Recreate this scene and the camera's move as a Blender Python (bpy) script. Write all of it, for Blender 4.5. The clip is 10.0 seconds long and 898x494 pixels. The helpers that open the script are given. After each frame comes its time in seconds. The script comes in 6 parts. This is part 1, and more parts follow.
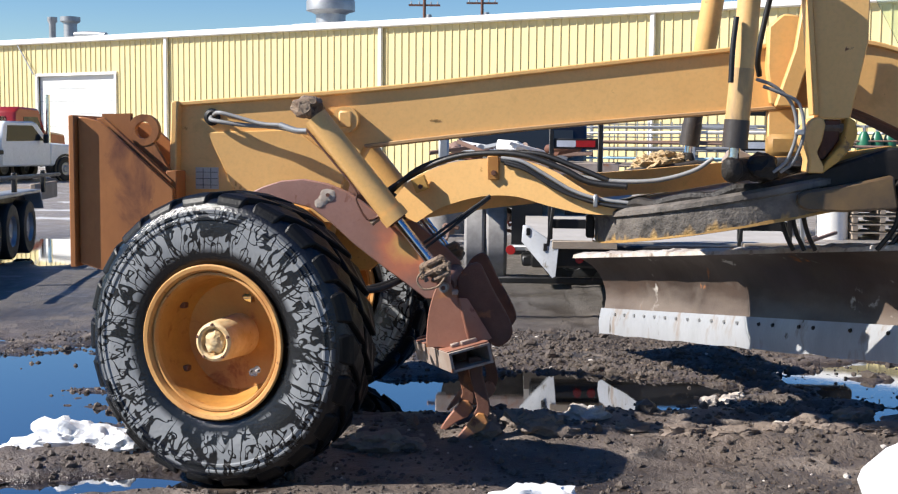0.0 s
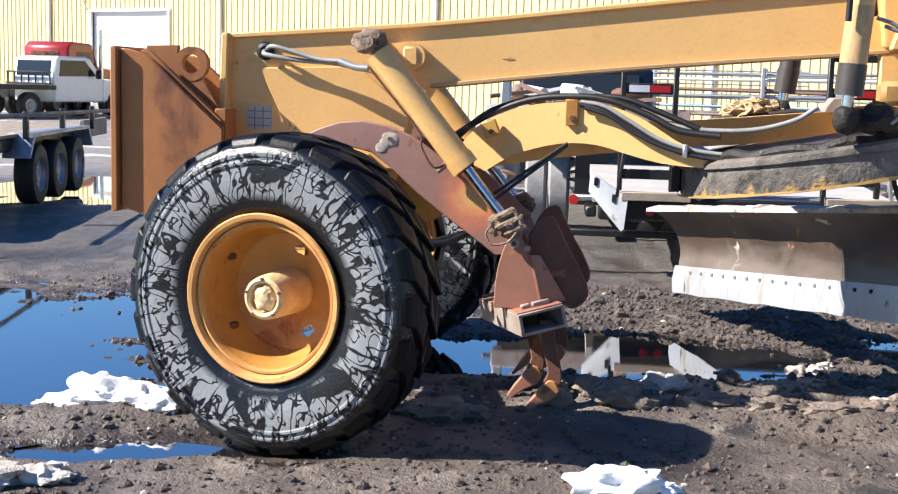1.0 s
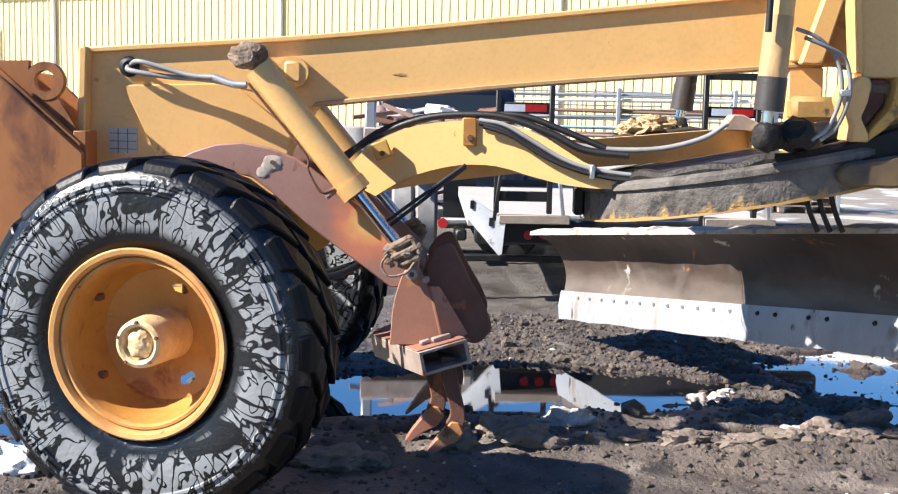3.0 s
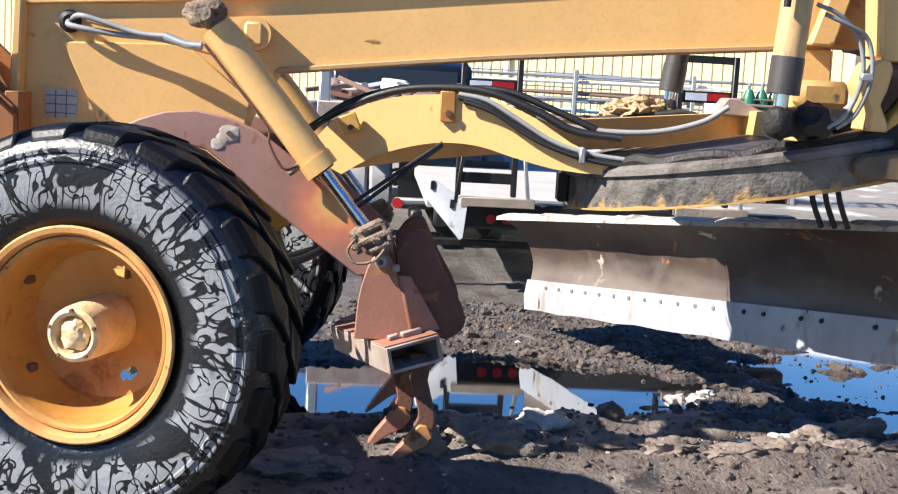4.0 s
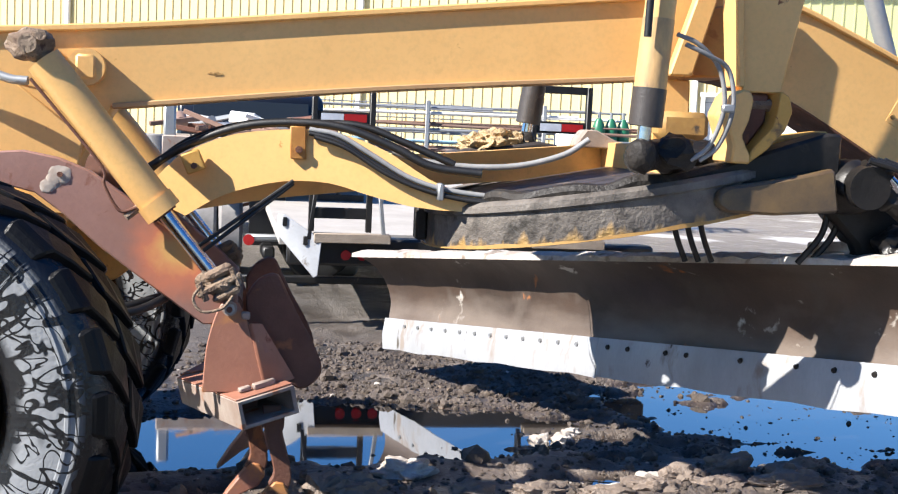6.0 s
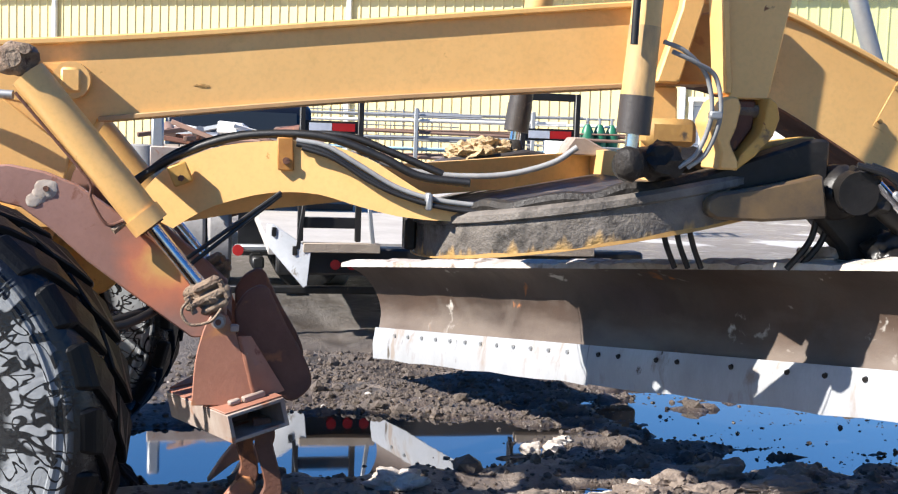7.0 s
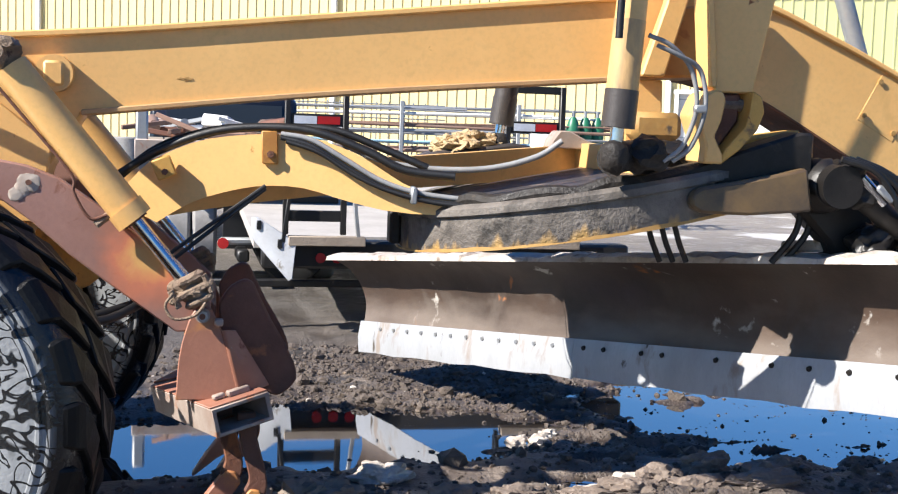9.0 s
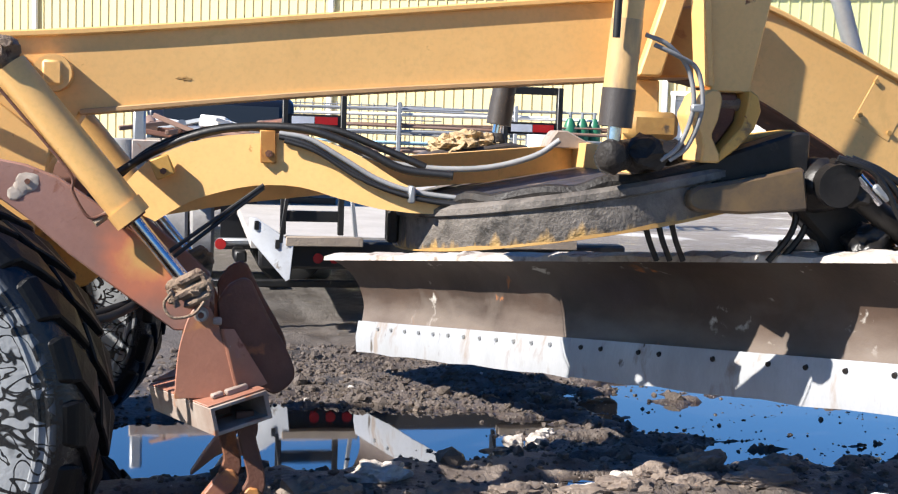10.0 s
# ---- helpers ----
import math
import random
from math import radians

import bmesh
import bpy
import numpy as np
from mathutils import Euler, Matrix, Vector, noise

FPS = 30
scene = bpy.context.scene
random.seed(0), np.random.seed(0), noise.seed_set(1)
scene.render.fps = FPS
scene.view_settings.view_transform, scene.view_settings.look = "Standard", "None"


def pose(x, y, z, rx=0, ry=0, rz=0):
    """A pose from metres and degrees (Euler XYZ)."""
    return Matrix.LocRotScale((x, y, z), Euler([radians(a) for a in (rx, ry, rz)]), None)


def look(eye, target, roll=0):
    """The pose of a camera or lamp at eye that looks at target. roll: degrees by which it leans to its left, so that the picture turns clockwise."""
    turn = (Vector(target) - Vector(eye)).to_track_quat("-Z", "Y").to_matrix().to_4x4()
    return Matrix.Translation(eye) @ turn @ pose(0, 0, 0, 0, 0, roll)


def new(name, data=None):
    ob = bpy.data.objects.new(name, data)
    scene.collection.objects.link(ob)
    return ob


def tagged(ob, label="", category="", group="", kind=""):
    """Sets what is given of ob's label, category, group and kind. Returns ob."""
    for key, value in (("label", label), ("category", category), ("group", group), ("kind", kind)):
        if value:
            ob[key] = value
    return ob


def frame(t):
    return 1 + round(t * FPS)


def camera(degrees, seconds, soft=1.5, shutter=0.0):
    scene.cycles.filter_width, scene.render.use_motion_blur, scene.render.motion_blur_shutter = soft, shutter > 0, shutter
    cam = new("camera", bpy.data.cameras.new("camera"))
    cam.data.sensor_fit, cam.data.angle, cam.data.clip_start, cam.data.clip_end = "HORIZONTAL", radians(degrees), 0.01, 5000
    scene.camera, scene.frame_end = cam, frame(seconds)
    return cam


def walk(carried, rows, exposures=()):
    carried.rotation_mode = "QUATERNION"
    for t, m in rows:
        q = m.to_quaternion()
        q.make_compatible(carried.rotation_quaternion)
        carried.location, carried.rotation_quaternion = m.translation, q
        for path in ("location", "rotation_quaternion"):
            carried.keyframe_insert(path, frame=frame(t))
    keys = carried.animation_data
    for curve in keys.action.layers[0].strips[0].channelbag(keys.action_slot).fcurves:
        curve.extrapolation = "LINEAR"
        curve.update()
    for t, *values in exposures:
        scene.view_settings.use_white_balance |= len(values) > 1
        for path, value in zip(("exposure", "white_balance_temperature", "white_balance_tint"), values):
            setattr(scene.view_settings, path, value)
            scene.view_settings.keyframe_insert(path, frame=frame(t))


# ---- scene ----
cam = camera(40.0, 10.0, soft=1.2)
PATH = [
    (0, (0.339, 0.019, 1.678), (0.324, 2.012, 1.508), 0.5),
    (0.5, (0.238, 0.36, 1.664), (0.208, 2.348, 1.445), 1.5),
    (1, (0.217, 0.612, 1.659), (0.125, 2.592, 1.398), 1.6),
    (1.5, (0.163, 0.651, 1.647), (0.223, 2.636, 1.406), 2.0),
    (2, (0.063, 0.753, 1.642), (0.202, 2.738, 1.433), 2.6),
    (2.2, (0.011, 0.769, 1.631), (0.144, 2.754, 1.431), 2.0),
    (3.3, (-0.025, 1.283, 1.626), (0.135, 3.261, 1.379), 1.2),
    (3.5, (-0.033, 1.371, 1.619), (0.129, 3.344, 1.331), 2.1),
    (4, (-0.12, 1.67, 1.597), (0.134, 3.638, 1.348), 3.2),
    (4.5, (-0.162, 1.864, 1.602), (0.316, 3.796, 1.412), 2.3),
    (5, (-0.118, 1.942, 1.616), (0.27, 3.897, 1.449), 2.7),
    (5.5, (-0.09, 1.976, 1.628), (0.338, 3.92, 1.442), 2.8),
    (6, (-0.082, 1.939, 1.614), (0.401, 3.87, 1.425), 2.6),
    (6.2, (-0.07, 1.925, 1.613), (0.431, 3.852, 1.427), 1.9),
    (7.3, (-0.074, 1.962, 1.628), (0.424, 3.891, 1.455), 2.0),
    (7.5, (-0.065, 1.964, 1.628), (0.456, 3.887, 1.461), 2.0),
    (8, (-0.045, 1.957, 1.625), (0.511, 3.87, 1.446), 2.3),
    (8.5, (-0.045, 1.962, 1.63), (0.491, 3.88, 1.445), 2.0),
    (9, (-0.067, 1.959, 1.63), (0.453, 3.881, 1.441), 2.0),
    (9.5, (-0.068, 1.957, 1.626), (0.443, 3.88, 1.429), 2.0),
    (10, (-0.075, 1.944, 1.62), (0.45, 3.865, 1.434), 2.0),
]
EXPOSURES = [(0.0, 0.82), (0.5, 1.0), (1.0, 1.3), (1.5, 1.45), (2.0, 1.42), (4.0, 1.36), (6.0, 1.3), (10.0, 1.2)]
walk(cam, [(t, look(eye, target, roll)) for t, eye, target, roll in PATH], EXPOSURES)

# ---- world, sun, exposure ----
SUN_UP, SUN_AZ = radians(38), radians(12)      # azimuth of travel, from +x towards +y
world = bpy.data.worlds.new("sky")
scene.world = world
world.use_nodes = True
wn = world.node_tree
sky = wn.nodes.new("ShaderNodeTexSky")
sky.sky_type = "NISHITA"
sky.sun_disc = False
sky.sun_elevation = SUN_UP
sky.sun_rotation = radians(270) - SUN_AZ
sky.altitude, sky.air_density, sky.dust_density, sky.ozone_density = 0, 1.0, 0.0, 4.0
vivid = wn.nodes.new("ShaderNodeHueSaturation")
vivid.inputs["Hue"].default_value, vivid.inputs["Saturation"].default_value = 0.51, 1.3
wn.links.new(sky.outputs[0], vivid.inputs["Color"])
wn.links.new(vivid.outputs[0], wn.nodes["Background"].inputs[0])
wn.nodes["Background"].inputs[1].default_value = 0.07
sun = new("sun", bpy.data.lights.new("sun", "SUN"))
sun.data.energy, sun.data.angle, sun.data.color = 5.0, radians(0.5), (1.0, 0.95, 0.88)
travel = Vector((math.cos(SUN_UP) * math.cos(SUN_AZ), math.cos(SUN_UP) * math.sin(SUN_AZ), -math.sin(SUN_UP)))
sun.matrix_world = look((-20, -6, 20), Vector((-20, -6, 20)) + travel)


# ---- materials ----
def mat(name, base, var=None, scale=4.0, rough=(0.45, 0.7), metal=0.0, bump=0.15, grain=60.0, stains=(), coat=0.0, stretch=(1, 1, 1), random_tint=0.0):
    """Node material: two-scale colour variation, stains of given colour, fine relief. stains: (colour, scale, threshold, softness, roughness)."""
    m = bpy.data.materials.new(name)
    m.use_nodes = True
    t = m.node_tree
    n, l = t.nodes, t.links
    bsdf = n["Principled BSDF"]
    co = n.new("ShaderNodeTexCoord")
    mp = n.new("ShaderNodeMapping")
    mp.inputs["Scale"].default_value = stretch
    l.new(co.outputs["Object"], mp.inputs["Vector"])

    def noise_node(sc, detail=6.0, dist=0.0):
        x = n.new("ShaderNodeTexNoise")
        x.inputs["Scale"].default_value, x.inputs["Detail"].default_value = sc, detail
        x.inputs["Roughness"].default_value, x.inputs["Distortion"].default_value = 0.6, dist
        l.new(mp.outputs[0], x.inputs["Vector"])
        return x

    def mix(a, b, fac):
        x = n.new("ShaderNodeMix")
        x.data_type = "RGBA"
        for sock, v in ((x.inputs[6], a), (x.inputs[7], b)):
            if isinstance(v, tuple):
                sock.default_value = (*v, 1)
            else:
                l.new(v, sock)
        l.new(fac, x.inputs[0])
        return x.outputs[2]

    def ramp(src, lo, hi):
        x = n.new("ShaderNodeMapRange")
        x.inputs[1].default_value, x.inputs[2].default_value = lo, hi
        l.new(src, x.inputs[0])
        return x.outputs[0]

    var = var or tuple(c * 0.7 for c in base)
    big = noise_node(scale)
    fine = noise_node(grain, 4.0)
    colour = mix(base, var, ramp(big.outputs[0], 0.35, 0.68))
    dark = tuple(c * 0.72 for c in base)
    speck = n.new("ShaderNodeMath")
    speck.operation = "MULTIPLY"
    speck.inputs[1].default_value = 0.4
    l.new(ramp(fine.outputs[0], 0.45, 0.75), speck.inputs[0])
    colour = mix(colour, dark, speck.outputs[0])
    rg = n.new("ShaderNodeMapRange")
    rg.inputs[1].default_value, rg.inputs[2].default_value = 0.3, 0.7
    rg.inputs[3].default_value, rg.inputs[4].default_value = rough
    l.new(big.outputs[0], rg.inputs[0])
    roughness = rg.outputs[0]
    for col, sc, thr, soft, ro in stains:
        st = noise_node(sc, 8.0, 0.4)
        fac = ramp(st.outputs[0], thr, thr + soft)
        colour = mix(colour, col, fac)
        mr = n.new("ShaderNodeMix")
        l.new(fac, mr.inputs[0])
        l.new(roughness, mr.inputs[2])
        mr.inputs[3].default_value = ro
        roughness = mr.outputs[0]
    if random_tint:
        info = n.new("ShaderNodeObjectInfo")
        colour = mix(colour, dark, ramp(info.outputs["Random"], 0.0, 1.0 / random_tint))
    l.new(colour, bsdf.inputs["Base Color"])
    l.new(roughness, bsdf.inputs["Roughness"])
    bsdf.inputs["Metallic"].default_value = metal
    bsdf.inputs["Coat Weight"].default_value = coat
    if bump:
        add = n.new("ShaderNodeMath")
        add.operation = "ADD"
        l.new(fine.outputs[0], add.inputs[0])
        l.new(big.outputs[0], add.inputs[1])
        b = n.new("ShaderNodeBump")
        b.inputs["Strength"].default_value = bump
        b.inputs["Distance"].default_value = 0.02
        l.new(add.outputs[0], b.inputs["Height"])
        l.new(b.outputs[0], bsdf.inputs["Normal"])
    return m


RUST = (0.20, 0.075, 0.03)
YELLOW = mat("worn_yellow_paint", (0.77, 0.458, 0.168), (0.69, 0.395, 0.135), 1.8, (0.36, 0.55), 0, 0.03, 45,
             [((0.60, 0.35, 0.12), 5, 0.60, 0.12, 0.6), ((0.42, 0.22, 0.06), 9, 0.67, 0.05, 0.7), (RUST, 14, 0.73, 0.03, 0.85)])
YELLOW_DIRTY = mat("dirty_yellow_paint", (0.62, 0.35, 0.08), (0.5, 0.27, 0.06), 4, (0.45, 0.7), 0, 0.1, 50,
                   [((0.10, 0.07, 0.05), 6, 0.58, 0.10, 0.6), (RUST, 12, 0.66, 0.05, 0.85)])
RIM_PAINT = mat("rusty_orange_yellow_paint", (0.54, 0.265, 0.055), (0.40, 0.165, 0.035), 5, (0.4, 0.65), 0, 0.08, 50,
                [((0.28, 0.095, 0.025), 7, 0.58, 0.09, 0.8), ((0.10, 0.05, 0.025), 11, 0.68, 0.05, 0.8)])
RIM_EDGE = mat("chalky_yellow_rim_edge", (0.60, 0.32, 0.10), (0.44, 0.19, 0.05), 6, (0.5, 0.7), 0, 0.08, 70, [(RUST, 16, 0.64, 0.05, 0.85)])
ORANGE_RUST = mat("rust_orange_steel", (0.36, 0.135, 0.035), (0.24, 0.085, 0.025), 3, (0.5, 0.75), 0, 0.04, 45,
                  [((0.12, 0.04, 0.02), 3, 0.55, 0.10, 0.85), ((0.42, 0.2, 0.06), 10, 0.68, 0.06, 0.7)], stretch=(1, 1, 0.5))
PINK_RUST = mat("pinkish_brown_rusty_steel", (0.36, 0.165, 0.11), (0.27, 0.115, 0.075), 3.5, (0.4, 0.6), 0.0, 0.08, 55,
                [((0.52, 0.23, 0.06), 2.6, 0.56, 0.12, 0.5), ((0.18, 0.06, 0.035), 9, 0.64, 0.06, 0.8), ((0.42, 0.35, 0.3), 13, 0.70, 0.03, 0.8)])
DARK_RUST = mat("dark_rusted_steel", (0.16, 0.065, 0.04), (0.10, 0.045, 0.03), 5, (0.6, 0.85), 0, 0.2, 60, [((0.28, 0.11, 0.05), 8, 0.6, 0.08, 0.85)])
GREASE = mat("black_grease_and_dirt", (0.016, 0.014, 0.013), (0.035, 0.03, 0.026), 9, (0.35, 0.75), 0, 0.4, 45, [((0.07, 0.058, 0.048), 13, 0.62, 0.08, 0.9)])
DUSTY = mat("grey_dust_over_grease", (0.36, 0.30, 0.25), (0.20, 0.165, 0.135), 9, (0.6, 0.9), 0, 0.3, 60)
BROWN_YELLOW = mat("brownish_stained_yellow_paint", (0.44, 0.26, 0.08), (0.30, 0.16, 0.05), 8, (0.5, 0.75), 0, 0.1, 50, [((0.08, 0.06, 0.045), 11, 0.60, 0.08, 0.7)])
MUD_CAKE = mat("dried_tan_mud_on_steel", (0.30, 0.22, 0.15), (0.18, 0.12, 0.085), 14, (0.7, 0.9), 0, 0.8, 60, [((0.10, 0.06, 0.045), 20, 0.6, 0.08, 0.8)])
GREASE_FILM = mat("thin_dark_grease_film", (0.06, 0.05, 0.045), (0.03, 0.026, 0.024), 7, (0.35, 0.6), 0, 0.12, 60, [((0.17, 0.13, 0.10), 10, 0.62, 0.08, 0.7)])
BARE_YELLOW = mat("scuffed_greasy_yellow_barrel", (0.70, 0.44, 0.18), (0.60, 0.36, 0.13), 3, (0.4, 0.6), 0, 0.06, 50, [((0.22, 0.17, 0.13), 7, 0.60, 0.06, 0.6)])
SMEARED = mat("grease_smeared_yellow_barrel", (0.64, 0.40, 0.16), (0.13, 0.10, 0.08), 8, (0.4, 0.6), 0, 0.06, 50, stretch=(1, 1, 0.35))
CHROME = mat("chromed_rod", (0.62, 0.64, 0.68), (0.5, 0.52, 0.55), 10, (0.12, 0.22), 1.0, 0.02, 60)
TAR = mat("smooth_black_grease", (0.010, 0.009, 0.0085), (0.022, 0.019, 0.017), 6, (0.3, 0.6), 0, 0.12, 35, [((0.055, 0.043, 0.034), 8, 0.63, 0.08, 0.8)])
TAR.node_tree.nodes["Principled BSDF"].inputs["Specular IOR Level"].default_value = 0.3
GREASY_BROWN = mat("greasy_brown_painted_steel", (0.20, 0.125, 0.055), (0.045, 0.036, 0.031), 3.2, (0.25, 0.42), 0, 0.06, 40)
GREASE.node_tree.nodes["Principled BSDF"].inputs["Specular IOR Level"].default_value = 0.25
HOSE_BLACK = mat("black_rubber_hose", (0.008, 0.008, 0.009), None, 8, (0.4, 0.6), 0, 0.1, 90)
HOSE_GREY = mat("weathered_grey_hose", (0.27, 0.27, 0.27), (0.17, 0.17, 0.17), 8, (0.5, 0.7), 0, 0.1, 90)
BLACK_STEEL = mat("black_painted_steel", (0.007, 0.007, 0.008), (0.014, 0.013, 0.012), 6, (0.35, 0.6), 0, 0.08, 60, [((0.12, 0.09, 0.07), 9, 0.66, 0.06, 0.8)])
BLADE_STEEL = mat("scoured_brown_grey_steel", (0.082, 0.053, 0.038), (0.042, 0.029, 0.022), 1.6, (0.42, 0.6), 0.05, 0.08, 50,
                  [((0.085, 0.065, 0.052), 2.4, 0.54, 0.10, 0.7), ((0.45, 0.42, 0.38), 6, 0.635, 0.06, 0.6), ((0.40, 0.15, 0.05), 3.1, 0.66, 0.04, 0.85)])
EDGE_STEEL = mat("polished_cutting_edge_steel", (0.41, 0.42, 0.44), (0.33, 0.335, 0.345), 4, (0.34, 0.5), 0.2, 0.06, 70,
                 [((0.27, 0.23, 0.20), 7, 0.57, 0.12, 0.7), ((0.09, 0.075, 0.06), 9, 0.66, 0.05, 0.7)], stretch=(1, 1, 0.4))
BOX_STEEL = mat("scraped_grey_brown_box_steel", (0.36, 0.30, 0.26), (0.26, 0.19, 0.155), 7, (0.5, 0.75), 0.0, 0.1, 70, [((0.30, 0.13, 0.07), 9, 0.58, 0.08, 0.8)])
STRAW_DIRT = mat("pale_straw_and_dirt", (0.62, 0.45, 0.25), (0.42, 0.30, 0.17), 18, (0.7, 0.95), 0, 0.8, 90)
HUB_CREAM = mat("pale_cream_hub_dirt", (0.74, 0.56, 0.32), (0.58, 0.38, 0.17), 14, (0.5, 0.8), 0, 0.3, 70, [(RUST, 20, 0.66, 0.05, 0.85)])
DECAL = mat("pale_faded_decal", (0.50, 0.47, 0.42), (0.42, 0.38, 0.33), 12, (0.5, 0.6), 0, 0.0, 60)
DECAL_LINE = mat("grey_decal_print", (0.16, 0.15, 0.14), None, 12, (0.5, 0.6), 0, 0.0, 60)


def heat_marked(name, centre, size):
    """Mauve-brown rusty plate with one patch where the paint was burnt to orange."""
    m = mat(name, (0.33, 0.185, 0.15), (0.25, 0.125, 0.095), 3.0, (0.38, 0.58), 0.0, 0.06, 55,
            [((0.20, 0.08, 0.05), 8, 0.62, 0.07, 0.8), ((0.46, 0.40, 0.37), 12, 0.69, 0.03, 0.7)])
    t = m.node_tree
    n, l = t.nodes, t.links
    bsdf = n["Principled BSDF"]
    co = n.new("ShaderNodeTexCoord")
    wob = n.new("ShaderNodeTexNoise")
    wob.inputs["Scale"].default_value, wob.inputs["Detail"].default_value = 7.0, 5.0
    l.new(co.outputs["Object"], wob.inputs["Vector"])
    far = n.new("ShaderNodeVectorMath")
    far.operation = "DISTANCE"
    far.inputs[1].default_value = centre
    l.new(co.outputs["Object"], far.inputs[0])
    add = n.new("ShaderNodeMath")
    add.operation = "MULTIPLY_ADD"
    add.inputs[1].default_value = 0.22
    l.new(wob.outputs[0], add.inputs[0])
    l.new(far.outputs["Value"], add.inputs[2])
    old = bsdf.inputs["Base Color"].links[0].from_socket
    for col, lo, hi in (((0.62, 0.20, 0.10, 1), size + 0.20, size + 0.06), ((0.66, 0.36, 0.12, 1), size + 0.09, size + 0.02)):
        r = n.new("ShaderNodeMapRange")
        r.inputs[1].default_value, r.inputs[2].default_value = lo, hi
        l.new(add.outputs[0], r.inputs[0])
        x = n.new("ShaderNodeMix")
        x.data_type = "RGBA"
        l.new(r.outputs[0], x.inputs[0])
        l.new(old, x.inputs[6])
        x.inputs[7].default_value = col
        old = x.outputs[2]
    l.new(old, bsdf.inputs["Base Color"])
    return m


def worn_ring(name):
    """Dust and crusted grease over yellow paint, rubbed bare in streaks along the lower edge of a sloping ring."""
    m = mat(name, (0.185, 0.162, 0.14), (0.085, 0.073, 0.063), 6, (0.55, 0.85), 0, 0.5, 42, [((0.04, 0.035, 0.03), 4.2, 0.52, 0.10, 0.6)])
    t = m.node_tree
    n, l = t.nodes, t.links
    bsdf = n["Principled BSDF"]
    co = n.new("ShaderNodeTexCoord")
    level = n.new("ShaderNodeVectorMath")
    level.operation = "DOT_PRODUCT"
    level.inputs[1].default_value = (-0.193, 0, 1)
    l.new(co.outputs["Object"], level.inputs[0])
    mp = n.new("ShaderNodeMapping")
    mp.inputs["Scale"].default_value = (9, 9, 1.6)
    l.new(co.outputs["Object"], mp.inputs["Vector"])
    wob = n.new("ShaderNodeTexNoise")
    wob.inputs["Scale"].default_value, wob.inputs["Detail"].default_value = 2.2, 6.0
    l.new(mp.outputs[0], wob.inputs["Vector"])
    add = n.new("ShaderNodeMath")
    add.operation = "MULTIPLY_ADD"
    add.inputs[1].default_value = 0.22
    l.new(wob.outputs[0], add.inputs[0])
    l.new(level.outputs["Value"], add.inputs[2])
    r = n.new("ShaderNodeMapRange")
    r.inputs[1].default_value, r.inputs[2].default_value = 1.03, 0.985
    l.new(add.outputs[0], r.inputs[0])
    x = n.new("ShaderNodeMix")
    x.data_type = "RGBA"
    l.new(r.outputs[0], x.inputs[0])
    l.new(bsdf.inputs["Base Color"].links[0].from_socket, x.inputs[6])
    x.inputs[7].default_value = (0.50, 0.31, 0.11, 1)
    l.new(x.outputs[2], bsdf.inputs["Base Color"])
    return m


def scour(m, lo, hi, pale):
    """Lay a paler, scraped tone over the lower part of a plate, with a ragged streaky border."""
    t = m.node_tree
    n, l = t.nodes, t.links
    bsdf = n["Principled BSDF"]
    co = n.new("ShaderNodeTexCoord")
    sep = n.new("ShaderNodeSeparateXYZ")
    l.new(co.outputs["Object"], sep.inputs[0])
    mp = n.new("ShaderNodeMapping")
    mp.inputs["Scale"].default_value = (1.2, 1, 3)
    l.new(co.outputs["Object"], mp.inputs["Vector"])
    wob = n.new("ShaderNodeTexNoise")
    wob.inputs["Scale"].default_value, wob.inputs["Detail"].default_value = 2.0, 8.0
    l.new(mp.outputs[0], wob.inputs["Vector"])
    add = n.new("ShaderNodeMath")
    add.operation = "MULTIPLY_ADD"
    add.inputs[1].default_value = 0.5
    l.new(wob.outputs[0], add.inputs[0])
    l.new(sep.outputs[2], add.inputs[2])
    r = n.new("ShaderNodeMapRange")
    r.inputs[1].default_value, r.inputs[2].default_value = hi, lo
    r.inputs[4].default_value = 0.8
    l.new(add.outputs[0], r.inputs[0])
    x = n.new("ShaderNodeMix")
    x.data_type = "RGBA"
    l.new(r.outputs[0], x.inputs[0])
    l.new(bsdf.inputs["Base Color"].links[0].from_socket, x.inputs[6])
    x.inputs[7].default_value = (*pale, 1)
    l.new(x.outputs[2], bsdf.inputs["Base Color"])


scour(BLADE_STEEL, 0.42, 0.62, (0.17, 0.135, 0.11))
ARM_STEEL = heat_marked("mauve_rusty_arm_with_burnt_orange_patch", (0.08, -0.43, 1.08), 0.13)
RING_DIRT = worn_ring("dusty_crusted_yellow_ring")
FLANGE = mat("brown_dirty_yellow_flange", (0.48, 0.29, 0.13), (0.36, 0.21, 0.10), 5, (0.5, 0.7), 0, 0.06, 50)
PALE_DUST = mat("pale_grey_ground_weld", (0.46, 0.40, 0.34), (0.34, 0.27, 0.22), 12, (0.5, 0.8), 0, 0.06, 60)
PALE_DECK = mat("sun_bleached_deck", (0.44, 0.41, 0.375), (0.36, 0.33, 0.30), 3, (0.7, 0.9), 0, 0.1, 40)


